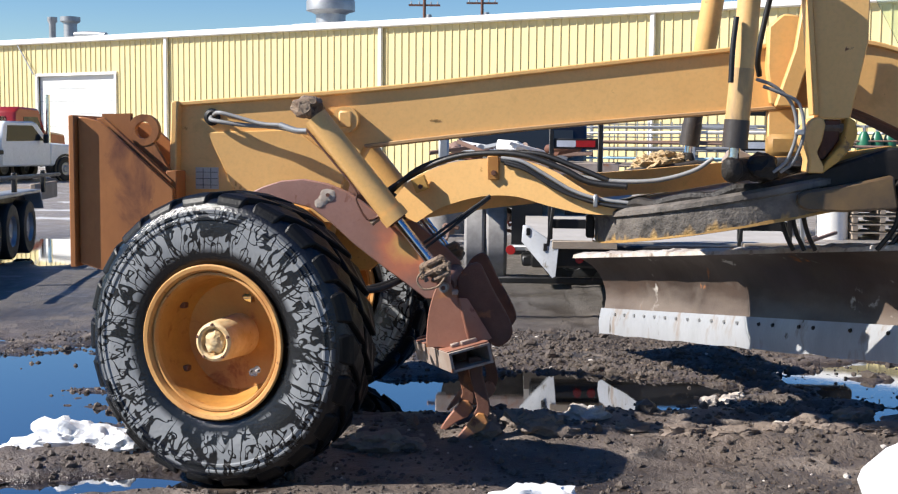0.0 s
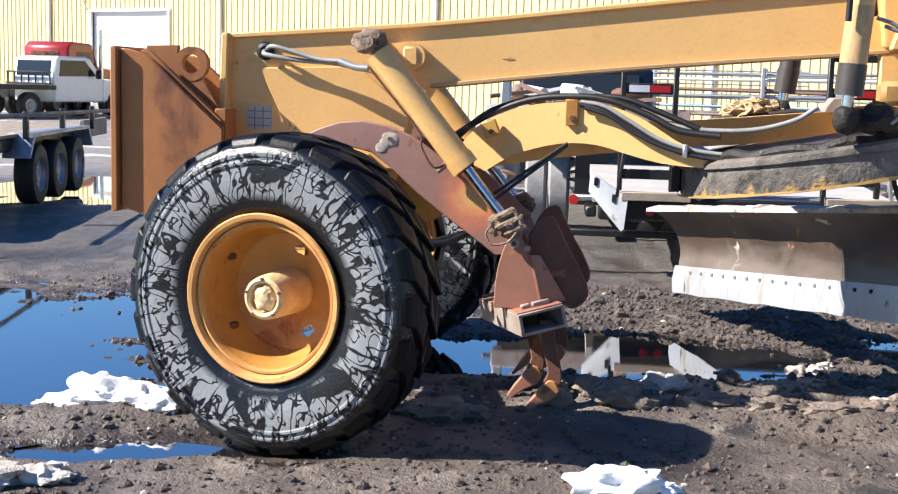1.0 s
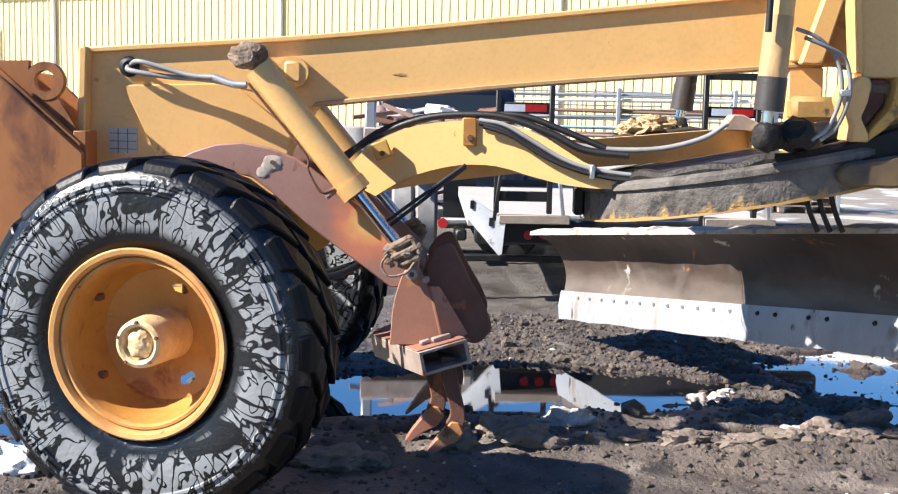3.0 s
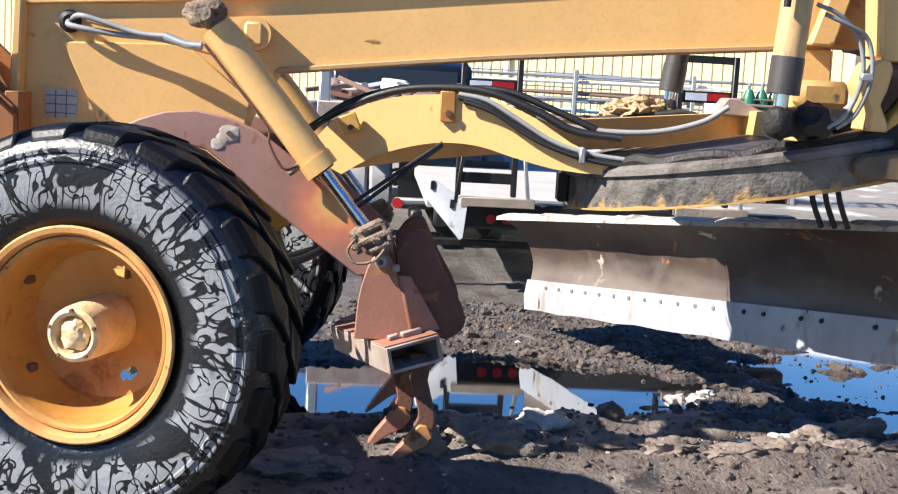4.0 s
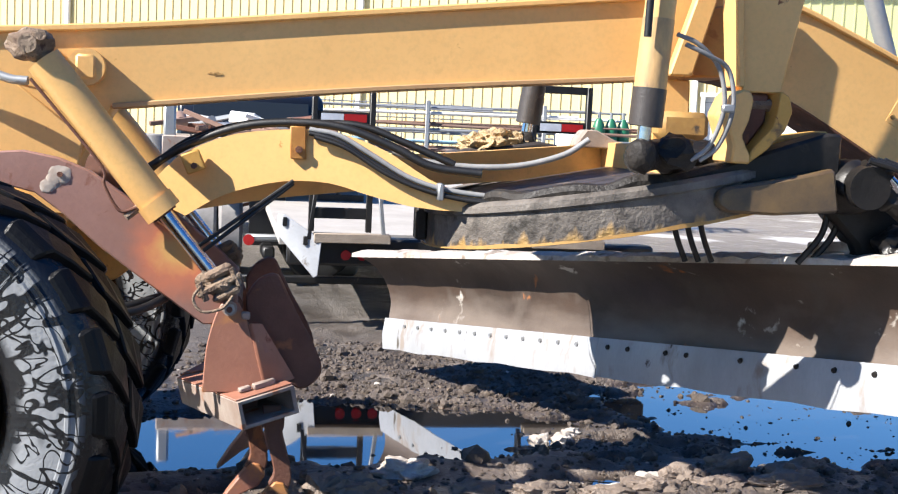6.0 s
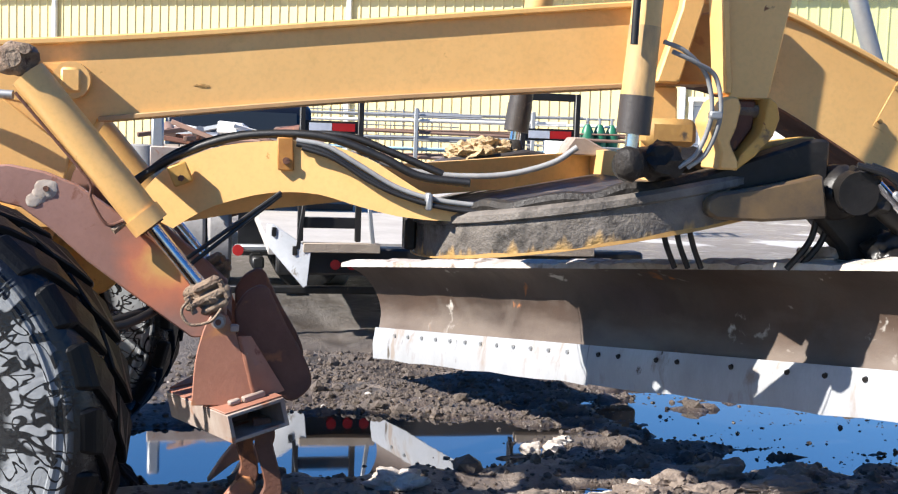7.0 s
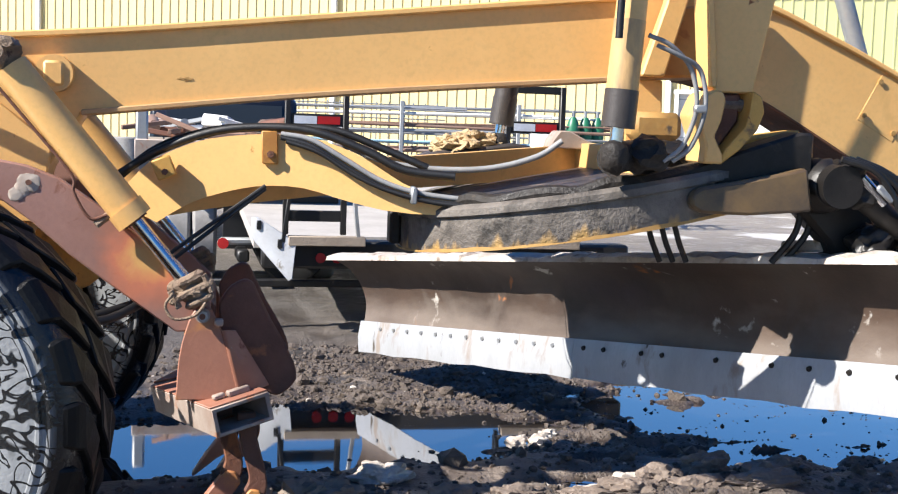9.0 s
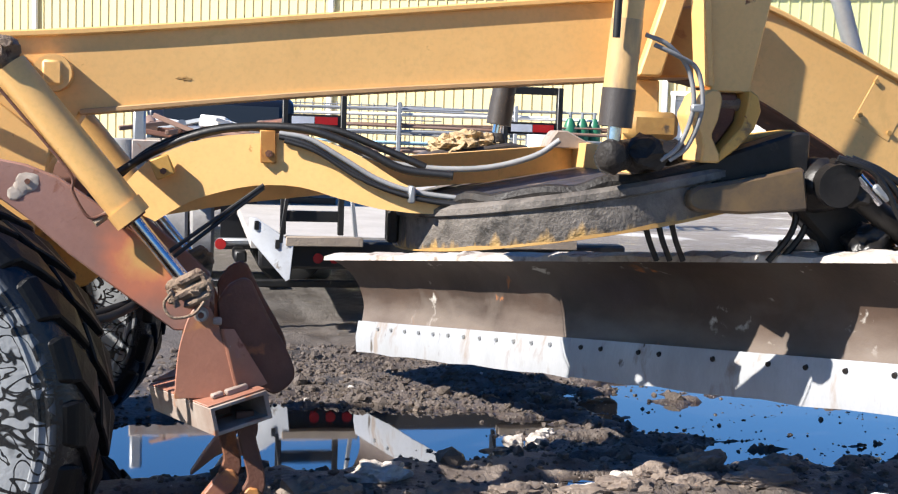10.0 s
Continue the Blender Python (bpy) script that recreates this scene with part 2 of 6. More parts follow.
def tyre_material(name):
    """Wet black rubber with pale dried mud in smeared patches."""
    m = mat(name, (0.004, 0.0045, 0.006), (0.008, 0.008, 0.009), 6, (0.16, 0.30), 0, 0.25, 60)
    t = m.node_tree
    n, l = t.nodes, t.links
    bsdf = n["Principled BSDF"]
    co = n.new("ShaderNodeTexCoord")
    flat = n.new("ShaderNodeVectorMath")
    flat.operation = "MULTIPLY"
    flat.inputs[1].default_value = (1, 0, 1)
    l.new(co.outputs["Object"], flat.inputs[0])
    unit = n.new("ShaderNodeVectorMath")
    unit.operation = "NORMALIZE"
    l.new(flat.outputs[0], unit.inputs[0])
    far = n.new("ShaderNodeVectorMath")
    far.operation = "LENGTH"
    l.new(flat.outputs[0], far.inputs[0])

    def polar(around, out, sc, detail, dist):
        """Noise that runs round the wheel: around sets its grain along the tread, out its grain along the radius."""
        a_ = n.new("ShaderNodeVectorMath")
        a_.operation = "SCALE"
        a_.inputs["Scale"].default_value = around
        l.new(unit.outputs[0], a_.inputs[0])
        r_ = n.new("ShaderNodeMath")
        r_.operation = "MULTIPLY"
        r_.inputs[1].default_value = out
        l.new(far.outputs["Value"], r_.inputs[0])
        c_ = n.new("ShaderNodeCombineXYZ")
        l.new(r_.outputs[0], c_.inputs[1])
        v_ = n.new("ShaderNodeVectorMath")
        v_.operation = "ADD"
        l.new(a_.outputs[0], v_.inputs[0])
        l.new(c_.outputs[0], v_.inputs[1])
        x_ = n.new("ShaderNodeTexNoise")
        x_.inputs["Scale"].default_value, x_.inputs["Detail"].default_value, x_.inputs["Distortion"].default_value = sc, detail, dist
        l.new(v_.outputs[0], x_.inputs["Vector"])
        return x_.outputs[0]

    drips = polar(2.4, 1.3, 3.2, 1.2, 1.1)
    blots = polar(1.1, 1.8, 2.6, 2.0, 0.8)
    lines = polar(1.3, 2.6, 3.4, 1.2, 1.3)

    def rng(src, lo, hi):
        x = n.new("ShaderNodeMapRange")
        x.inputs[1].default_value, x.inputs[2].default_value = lo, hi
        l.new(src, x.inputs[0])
        return x.outputs[0]

    def mul(a, b):
        x = n.new("ShaderNodeMath")
        x.operation = "MULTIPLY"
        l.new(a, x.inputs[0])
        l.new(b, x.inputs[1])
        return x.outputs[0]

    def stroke(src, lo, hi):
        """0 along the contour of a noise, 1 away from it: thin dark branching strokes."""
        d_ = n.new("ShaderNodeMath")
        d_.operation = "SUBTRACT"
        d_.inputs[1].default_value = 0.5
        l.new(src, d_.inputs[0])
        e_ = n.new("ShaderNodeMath")
        e_.operation = "ABSOLUTE"
        l.new(d_.outputs[0], e_.inputs[0])
        return rng(e_.outputs[0], lo, hi)

    a = mul(stroke(drips, 0.030, 0.040), stroke(lines, 0.020, 0.030))
    b = rng(blots, 0.41, 0.43)
    sep = n.new("ShaderNodeSeparateXYZ")
    l.new(co.outputs["Object"], sep.inputs[0])
    ln = n.new("ShaderNodeVectorMath")
    ln.operation = "LENGTH"
    cmb = n.new("ShaderNodeCombineXYZ")
    l.new(sep.outputs[0], cmb.inputs[0])
    l.new(sep.outputs[2], cmb.inputs[2])
    l.new(cmb.outputs[0], ln.inputs[0])
    ring = mul(rng(ln.outputs["Value"], 0.44, 0.475), rng(ln.outputs["Value"], 0.665, 0.635))
    fac = mul(mul(a, b), ring)
    for sock, dry in (("Base Color", (0.205, 0.215, 0.225, 1)), ("Roughness", 0.75)):
        old = bsdf.inputs[sock].links[0].from_socket
        x = n.new("ShaderNodeMix")
        l.new(fac, x.inputs[0])
        if sock == "Base Color":
            x.data_type = "RGBA"
            l.new(old, x.inputs[6])
            x.inputs[7].default_value = dry
            l.new(x.outputs[2], bsdf.inputs[sock])
        else:
            l.new(old, x.inputs[2])
            x.inputs[3].default_value = dry
            l.new(x.outputs[0], bsdf.inputs[sock])
    return m


TREAD = mat("wet_black_tread_rubber", (0.003, 0.0032, 0.004), (0.006, 0.006, 0.006), 9, (0.30, 0.5), 0, 0.12, 60, [((0.025, 0.02, 0.016), 7, 0.74, 0.06, 0.8)])
TREAD.node_tree.nodes["Principled BSDF"].inputs["Specular IOR Level"].default_value = 0.2
TYRE = tyre_material("wet_black_rubber_with_dried_mud")
RUBBER = mat("black_tyre_rubber", (0.008, 0.008, 0.009), (0.016, 0.015, 0.014), 6, (0.55, 0.8), 0, 0.15, 50)
GREY_RUBBER = mat("dusty_grey_tyre_rubber", (0.30, 0.29, 0.28), (0.20, 0.19, 0.185), 6, (0.7, 0.9), 0, 0.2, 50)
WALL_YELLOW = mat("cream_yellow_wall_sheet", (0.72, 0.60, 0.30), (0.68, 0.56, 0.28), 0.5, (0.4, 0.55), 0, 0.02, 20)
TRIM_WHITE = mat("white_painted_trim", (0.80, 0.78, 0.74), (0.72, 0.70, 0.66), 1.0, (0.4, 0.6), 0, 0.02, 20)
WHITE_PAINT = mat("white_vehicle_paint", (0.78, 0.79, 0.80), (0.7, 0.71, 0.72), 1.5, (0.2, 0.35), 0, 0.0, 20, coat=0.3)
BLACK_PAINT = mat("black_vehicle_paint", (0.012, 0.013, 0.016), None, 2, (0.12, 0.25), 0, 0.0, 20, coat=0.5)
RED_PAINT = mat("red_vehicle_paint", (0.36, 0.022, 0.02), None, 2, (0.25, 0.4), 0, 0.0, 20, coat=0.3)
GALV = mat("galvanised_grey_steel", (0.40, 0.41, 0.42), (0.3, 0.31, 0.32), 3, (0.35, 0.6), 0.6, 0.05, 40)
GALV_PALE = mat("pale_chalky_steel_paint", (0.50, 0.52, 0.55), (0.40, 0.41, 0.43), 4, (0.5, 0.7), 0, 0.05, 40, [((0.22, 0.20, 0.18), 6, 0.64, 0.06, 0.8)])
DECK_WOOD = mat("weathered_trailer_planks", (0.36, 0.29, 0.22), (0.25, 0.2, 0.155), 3, (0.7, 0.9), 0, 0.3, 40, stretch=(1, 6, 1))
SCRAP = mat("rusty_scrap", (0.24, 0.13, 0.09), (0.36, 0.33, 0.30), 2, (0.6, 0.9), 0.2, 0.2, 30, random_tint=0.8)
PALE_BLUE = mat("pale_blue_pipe_paint", (0.35, 0.58, 0.72), None, 2, (0.4, 0.6), 0, 0.0, 30)
GREEN_PAINT = mat("green_cylinder_paint", (0.02, 0.16, 0.08), None, 2, (0.35, 0.5), 0, 0.0, 30)
TIMBER = mat("pale_timber", (0.55, 0.40, 0.21), (0.42, 0.29, 0.15), 3, (0.6, 0.8), 0, 0.2, 30, random_tint=0.5)
RED_TAPE = mat("red_reflective_tape", (0.45, 0.012, 0.015), None, 5, (0.3, 0.4), 0, 0.0, 60)
WHITE_TAPE = mat("white_reflective_tape", (0.62, 0.65, 0.72), None, 5, (0.3, 0.4), 0, 0.0, 60)
LAMP_RED = mat("red_lamp_lens", (0.5, 0.03, 0.03), None, 5, (0.15, 0.2), 0, 0.0, 60)
SNOW = mat("granular_old_snow", (0.84, 0.85, 0.87), (0.72, 0.71, 0.69), 6, (0.55, 0.8), 0, 0.25, 70, [((0.42, 0.34, 0.26), 5, 0.57, 0.16, 0.8)])
SNOW.node_tree.nodes["Principled BSDF"].inputs["Subsurface Weight"].default_value = 0.0
MUD_SNOW = mat("muddy_snow_and_clods", (0.40, 0.33, 0.27), (0.62, 0.58, 0.54), 7, (0.6, 0.9), 0, 0.6, 50, [((0.16, 0.12, 0.09), 6, 0.55, 0.1, 0.8)])
PALE_MUD = mat("pale_thawing_mud", (0.215, 0.168, 0.135), (0.13, 0.10, 0.08), 6, (0.5, 0.85), 0, 0.6, 45, [((0.15, 0.11, 0.085), 5, 0.60, 0.10, 0.7)])
WET_CLOD = mat("wet_dark_mud", (0.04, 0.031, 0.025), (0.02, 0.016, 0.013), 7, (0.25, 0.6), 0, 0.5, 50)
CLOD = mat("brown_mud_clods", (0.105, 0.08, 0.063), (0.06, 0.047, 0.039), 7, (0.5, 0.9), 0, 0.6, 50, [((0.24, 0.18, 0.13), 5, 0.62, 0.1, 0.9)])


def ground_material():
    m = mat("wet_mud_and_gravel", (0.145, 0.114, 0.094), (0.066, 0.054, 0.047), 0.9, (0.35, 0.85), 0, 1.0, 38,
            [((0.215, 0.175, 0.145), 1.7, 0.55, 0.10, 0.9), ((0.05, 0.044, 0.04), 2.6, 0.55, 0.08, 0.35), ((0.24, 0.205, 0.175), 11, 0.66, 0.05, 0.9), ((0.03, 0.026, 0.024), 17, 0.60, 0.05, 0.4)])
    t = m.node_tree
    n, l = t.nodes, t.links
    bsdf = n["Principled BSDF"]
    co = n.new("ShaderNodeTexCoord")
    sep = n.new("ShaderNodeSeparateXYZ")
    l.new(co.outputs["Object"], sep.inputs[0])
    # the yard turns from wet mud to pale dry gravel and old snow beyond the machine
    far = n.new("ShaderNodeMapRange")
    far.inputs[1].default_value, far.inputs[2].default_value = 9.6, 13.0
    l.new(sep.outputs[1], far.inputs[0])
    no = n.new("ShaderNodeTexNoise")
    no.inputs["Scale"].default_value, no.inputs["Detail"].default_value = 0.6, 10.0
    l.new(co.outputs["Object"], no.inputs["Vector"])
    ra = n.new("ShaderNodeMapRange")
    ra.inputs[1].default_value, ra.inputs[2].default_value = 0.56, 0.60
    l.new(no.outputs[0], ra.inputs[0])
    deep = n.new("ShaderNodeMapRange")
    deep.inputs[1].default_value, deep.inputs[2].default_value = 15.0, 22.0
    l.new(sep.outputs[1], deep.inputs[0])
    snowy = n.new("ShaderNodeMath")
    snowy.operation = "MULTIPLY"
    l.new(ra.outputs[0], snowy.inputs[0])
    l.new(deep.outputs[0], snowy.inputs[1])
    pebble = n.new("ShaderNodeTexNoise")
    pebble.inputs["Scale"].default_value, pebble.inputs["Detail"].default_value = 9.0, 6.0
    l.new(co.outputs["Object"], pebble.inputs["Vector"])
    grit = n.new("ShaderNodeMix")
    grit.data_type = "RGBA"
    grit.inputs[6].default_value, grit.inputs[7].default_value = (0.03, 0.028, 0.026, 1), (0.165, 0.148, 0.134, 1)
    l.new(pebble.outputs[0], grit.inputs[0])
    dry = n.new("ShaderNodeMix")
    dry.data_type = "RGBA"
    dry.inputs[7].default_value = (0.55, 0.54, 0.53, 1)
    pale = n.new("ShaderNodeMix")
    pale.data_type = "RGBA"
    l.new(deep.outputs[0], pale.inputs[0])
    l.new(grit.outputs[2], pale.inputs[6])
    pale.inputs[7].default_value = (0.235, 0.21, 0.19, 1)
    l.new(pale.outputs[2], dry.inputs[6])
    l.new(snowy.outputs[0], dry.inputs[0])
    old = bsdf.inputs["Base Color"].links[0].from_socket
    x = n.new("ShaderNodeMix")
    x.data_type = "RGBA"
    l.new(far.outputs[0], x.inputs[0])
    l.new(old, x.inputs[6])
    l.new(dry.outputs[2], x.inputs[7])
    # soaked mud just above the water line
    wet = n.new("ShaderNodeMapRange")
    wet.inputs[1].default_value, wet.inputs[2].default_value = -0.005, -0.03
    l.new(sep.outputs[2], wet.inputs[0])
    dk = n.new("ShaderNodeMix")
    dk.data_type = "RGBA"
    dk.blend_type = "MULTIPLY"
    l.new(wet.outputs[0], dk.inputs[0])
    l.new(x.outputs[2], dk.inputs[6])
    dk.inputs[7].default_value = (0.5, 0.47, 0.45, 1)
    l.new(dk.outputs[2], bsdf.inputs["Base Color"])
    oldr = bsdf.inputs["Roughness"].links[0].from_socket
    r = n.new("ShaderNodeMix")
    l.new(wet.outputs[0], r.inputs[0])
    l.new(oldr, r.inputs[2])
    r.inputs[3].default_value = 0.28
    l.new(r.outputs[0], bsdf.inputs["Roughness"])
    return m


GROUND = ground_material()


def simple(name, colour, rough, metal=0.0, transmission=0.0, ior=1.45):
    m = bpy.data.materials.new(name)
    m.use_nodes = True
    b = m.node_tree.nodes["Principled BSDF"]
    b.inputs["Base Color"].default_value = (*colour, 1)
    b.inputs["Roughness"].default_value, b.inputs["Metallic"].default_value = rough, metal
    b.inputs["Transmission Weight"].default_value, b.inputs["IOR"].default_value = transmission, ior
    return m


WATER = simple("muddy_puddle_water", (0.016, 0.015, 0.016), 0.03, ior=3.4)
wb = WATER.node_tree
wb.nodes["Principled BSDF"].inputs["Coat Weight"].default_value, wb.nodes["Principled BSDF"].inputs["Coat IOR"].default_value = 1.0, 1.7
wno = wb.nodes.new("ShaderNodeTexNoise")
wno.inputs["Scale"].default_value, wno.inputs["Detail"].default_value = 4.0, 3.0
wbu = wb.nodes.new("ShaderNodeBump")
wbu.inputs["Strength"].default_value, wbu.inputs["Distance"].default_value = 0.12, 0.01
wb.links.new(wno.outputs[0], wbu.inputs["Height"])
wb.links.new(wbu.outputs[0], wb.nodes["Principled BSDF"].inputs["Normal"])
GLASS = simple("tinted_glass", (0.72, 0.86, 0.78), 0.02, transmission=1.0)
DARK_GLASS = simple("dark_vehicle_glass", (0.02, 0.025, 0.03), 0.03)


# ---- mesh helpers ----
def smooth_by_angle(me, angle=radians(38)):
    bm = bmesh.new()
    bm.from_mesh(me)
    for f in bm.faces:
        f.smooth = True
    for e in bm.edges:
        if len(e.link_faces) == 2 and e.calc_face_angle(0) > angle:
            e.smooth = False
    bm.to_mesh(me)
    bm.free()


def part(name, bm, material, parent=None, label="", soft=True, at=None):
    """Link a bmesh as one mesh object, under parent where one is given."""
    bmesh.ops.recalc_face_normals(bm, faces=bm.faces)
    me = bpy.data.meshes.new(name)
    bm.to_mesh(me)
    bm.free()
    if soft:
        smooth_by_angle(me)
    me.materials.append(material)
    ob = new(name, me)
    if at is not None:
        ob.matrix_world = at
    if parent:
        ob.parent = parent
    if label:
        ob["label"] = label
    return ob


def thing(name, at, label, category, group="", kind=""):
    ob = new(name)
    ob.matrix_world = at
    return tagged(ob, label, category, group, kind)


def bevel(bm, w, seg=1):
    if w:
        es = [e for e in bm.edges if len(e.link_faces) == 2 and e.calc_face_angle(0) > radians(30)]
        bmesh.ops.bevel(bm, geom=es, offset=w, segments=seg, affect="EDGES", clamp_overlap=True)
    return bm


def box(c, s, w=0.0, bm=None, rot=None):
    """A box with centre c and sizes s, edges bevelled by w."""
    b = bmesh.new()
    bmesh.ops.create_cube(b, size=1.0)
    for v in b.verts:
        v.co = Vector((v.co.x * s[0], v.co.y * s[1], v.co.z * s[2]))
    bevel(b, w)
    m = Matrix.Translation(c) @ (rot.to_4x4() if rot else Matrix.Identity(4))
    bmesh.ops.transform(b, matrix=m, verts=b.verts)
    return join(bm, b)


def join(bm, b):
    if bm is None:
        return b
    me = bpy.data.meshes.new("tmp")
    b.to_mesh(me)
    b.free()
    bm.from_mesh(me)
    bpy.data.meshes.remove(me)
    return bm


def prism(profile, v0, v1, w=0.0, bm=None):
    """A polygon in the x-z plane, carried from y = v0 to y = v1."""
    b = bmesh.new()
    a = [b.verts.new((x, v0, z)) for x, z in profile]
    c = [b.verts.new((x, v1, z)) for x, z in profile]
    b.faces.new(a)
    b.faces.new(list(reversed(c)))
    k = len(a)
    for i in range(k):
        b.faces.new((a[i], c[i], c[(i + 1) % k], a[(i + 1) % k]))
    bmesh.ops.recalc_face_normals(b, faces=b.faces)
    bevel(b, w)
    return join(bm, b)


def strip(line, thick, v0, v1, w=0.0, bm=None):
    """A plate that follows a line in the x-z plane, thick upwards."""
    return prism(list(line) + [(x, z + thick) for x, z in reversed(line)], v0, v1, w, bm)


def smooth_line(pts, n=6):
    """Catmull-Rom through points of any dimension."""
    p = [np.array(q, float) for q in pts]
    p = [2 * p[0] - p[1]] + p + [2 * p[-1] - p[-2]]
    out = []
    for i in range(1, len(p) - 2):
        for k in range(n):
            t = k / n
            out.append(0.5 * (2 * p[i] + (p[i + 1] - p[i - 1]) * t + (2 * p[i - 1] - 5 * p[i] + 4 * p[i + 1] - p[i + 2]) * t**2 + (3 * p[i] - p[i - 1] - 3 * p[i + 1] + p[i + 2]) * t**3))
    out.append(p[-2])
    return [tuple(q) for q in out]


def tube(pts, r, seg=10, n=6, bm=None, r_end=None, closed=True):
    """A round tube along a smooth line."""
    line = [Vector(q) for q in (smooth_line(pts, n) if n > 1 else pts)]
    b = bmesh.new()
    rings = []
    side = None
    for i, q in enumerate(line):
        d = (line[min(i + 1, len(line) - 1)] - line[max(i - 1, 0)]).normalized()
        if side is None:
            side = d.orthogonal().normalized()
        side = (side - d * side.dot(d)).normalized()
        up = d.cross(side)
        rr = r if r_end is None else r + (r_end - r) * i / (len(line) - 1)
        rings.append([b.verts.new(q + rr * (math.cos(a) * side + math.sin(a) * up)) for a in (2 * math.pi * k / seg for k in range(seg))])
    for a, c in zip(rings, rings[1:]):
        for k in range(seg):
            b.faces.new((a[k], a[(k + 1) % seg], c[(k + 1) % seg], c[k]))
    if closed:
        b.faces.new(list(reversed(rings[0])))
        b.faces.new(rings[-1])
    return join(bm, b)


def rod(p, q, r, r2=None, seg=20, bm=None, w=0.0):
    return tube([p, q], r, seg, 1, bm, r2)


def lathe(profile, seg=64, bm=None, full=True):
    """Profile of (radius, along y) turned about the y axis."""
    b = bmesh.new()
    rings = [[b.verts.new((r * math.cos(2 * math.pi * k / seg), y, r * math.sin(2 * math.pi * k / seg))) for k in range(seg)] for r, y in profile]
    for a, c in zip(rings, rings[1:]):
        for k in range(seg):
            b.faces.new((a[k], a[(k + 1) % seg], c[(k + 1) % seg], c[k]))
    bmesh.ops.remove_doubles(b, verts=b.verts, dist=1e-5)
    return join(bm, b)


def lump(c, s, seed, detail=3, rough=0.25, flat=None, bm=None, freq=1.6):
    """An uneven lump: a ball pushed about by noise; flat cuts it off below that height."""
    b = bmesh.new()
    bmesh.ops.create_icosphere(b, subdivisions=detail, radius=1.0)
    for v in b.verts:
        q = v.co * freq + Vector((seed * 3.7, seed * 1.3, seed * 2.1))
        k = 1 + rough * noise.noise(q) * 1.6 + rough * 0.6 * noise.noise(q * 2.7) + rough * 0.3 * noise.noise(q * 6.1)
        v.co = Vector((v.co.x * s[0] * k, v.co.y * s[1] * k, v.co.z * s[2] * k)) + Vector(c)
        if flat is not None and v.co.z < flat:
            v.co.z = flat
    return join(bm, b)


# ---- ground ----
rng = np.random.default_rng(7)


def lattice(x, y, cell, seed):
    """Smooth value noise, -1 to 1."""
    tab = np.random.default_rng(seed).uniform(-1, 1, (256, 256))
    fx, fy = x / cell, y / cell
    ix, iy = np.floor(fx).astype(int), np.floor(fy).astype(int)
    tx, ty = fx - ix, fy - iy
    tx, ty = tx * tx * (3 - 2 * tx), ty * ty * (3 - 2 * ty)
    g = lambda a, c: tab[a % 256, c % 256]
    return (g(ix, iy) * (1 - tx) + g(ix + 1, iy) * tx) * (1 - ty) + (g(ix, iy + 1) * (1 - tx) + g(ix + 1, iy + 1) * tx) * ty


# puddles: centre, radii, turn in degrees
PUDDLES = [(-4.5, 8.5, 2.75, 2.3, 4), (0.85, 8.4, 1.40, 0.70, 2), (3.55, 8.50, 2.0, 1.12, -8), (-2.95, 7.15, 1.2, 1.1, 0), (2.05, 7.32, 0.36, 0.10, 4),
           (3.1, 7.7, 0.8, 0.16, -4), (-6.2, 18.6, 1.8, 2.4, 0), (0.25, 7.35, 0.3, 0.07, 0), (-1.55, 5.95, 0.45, 0.16, 5), (1.2, 5.35, 0.7, 0.14, 3)]
WATER_Z = -0.03


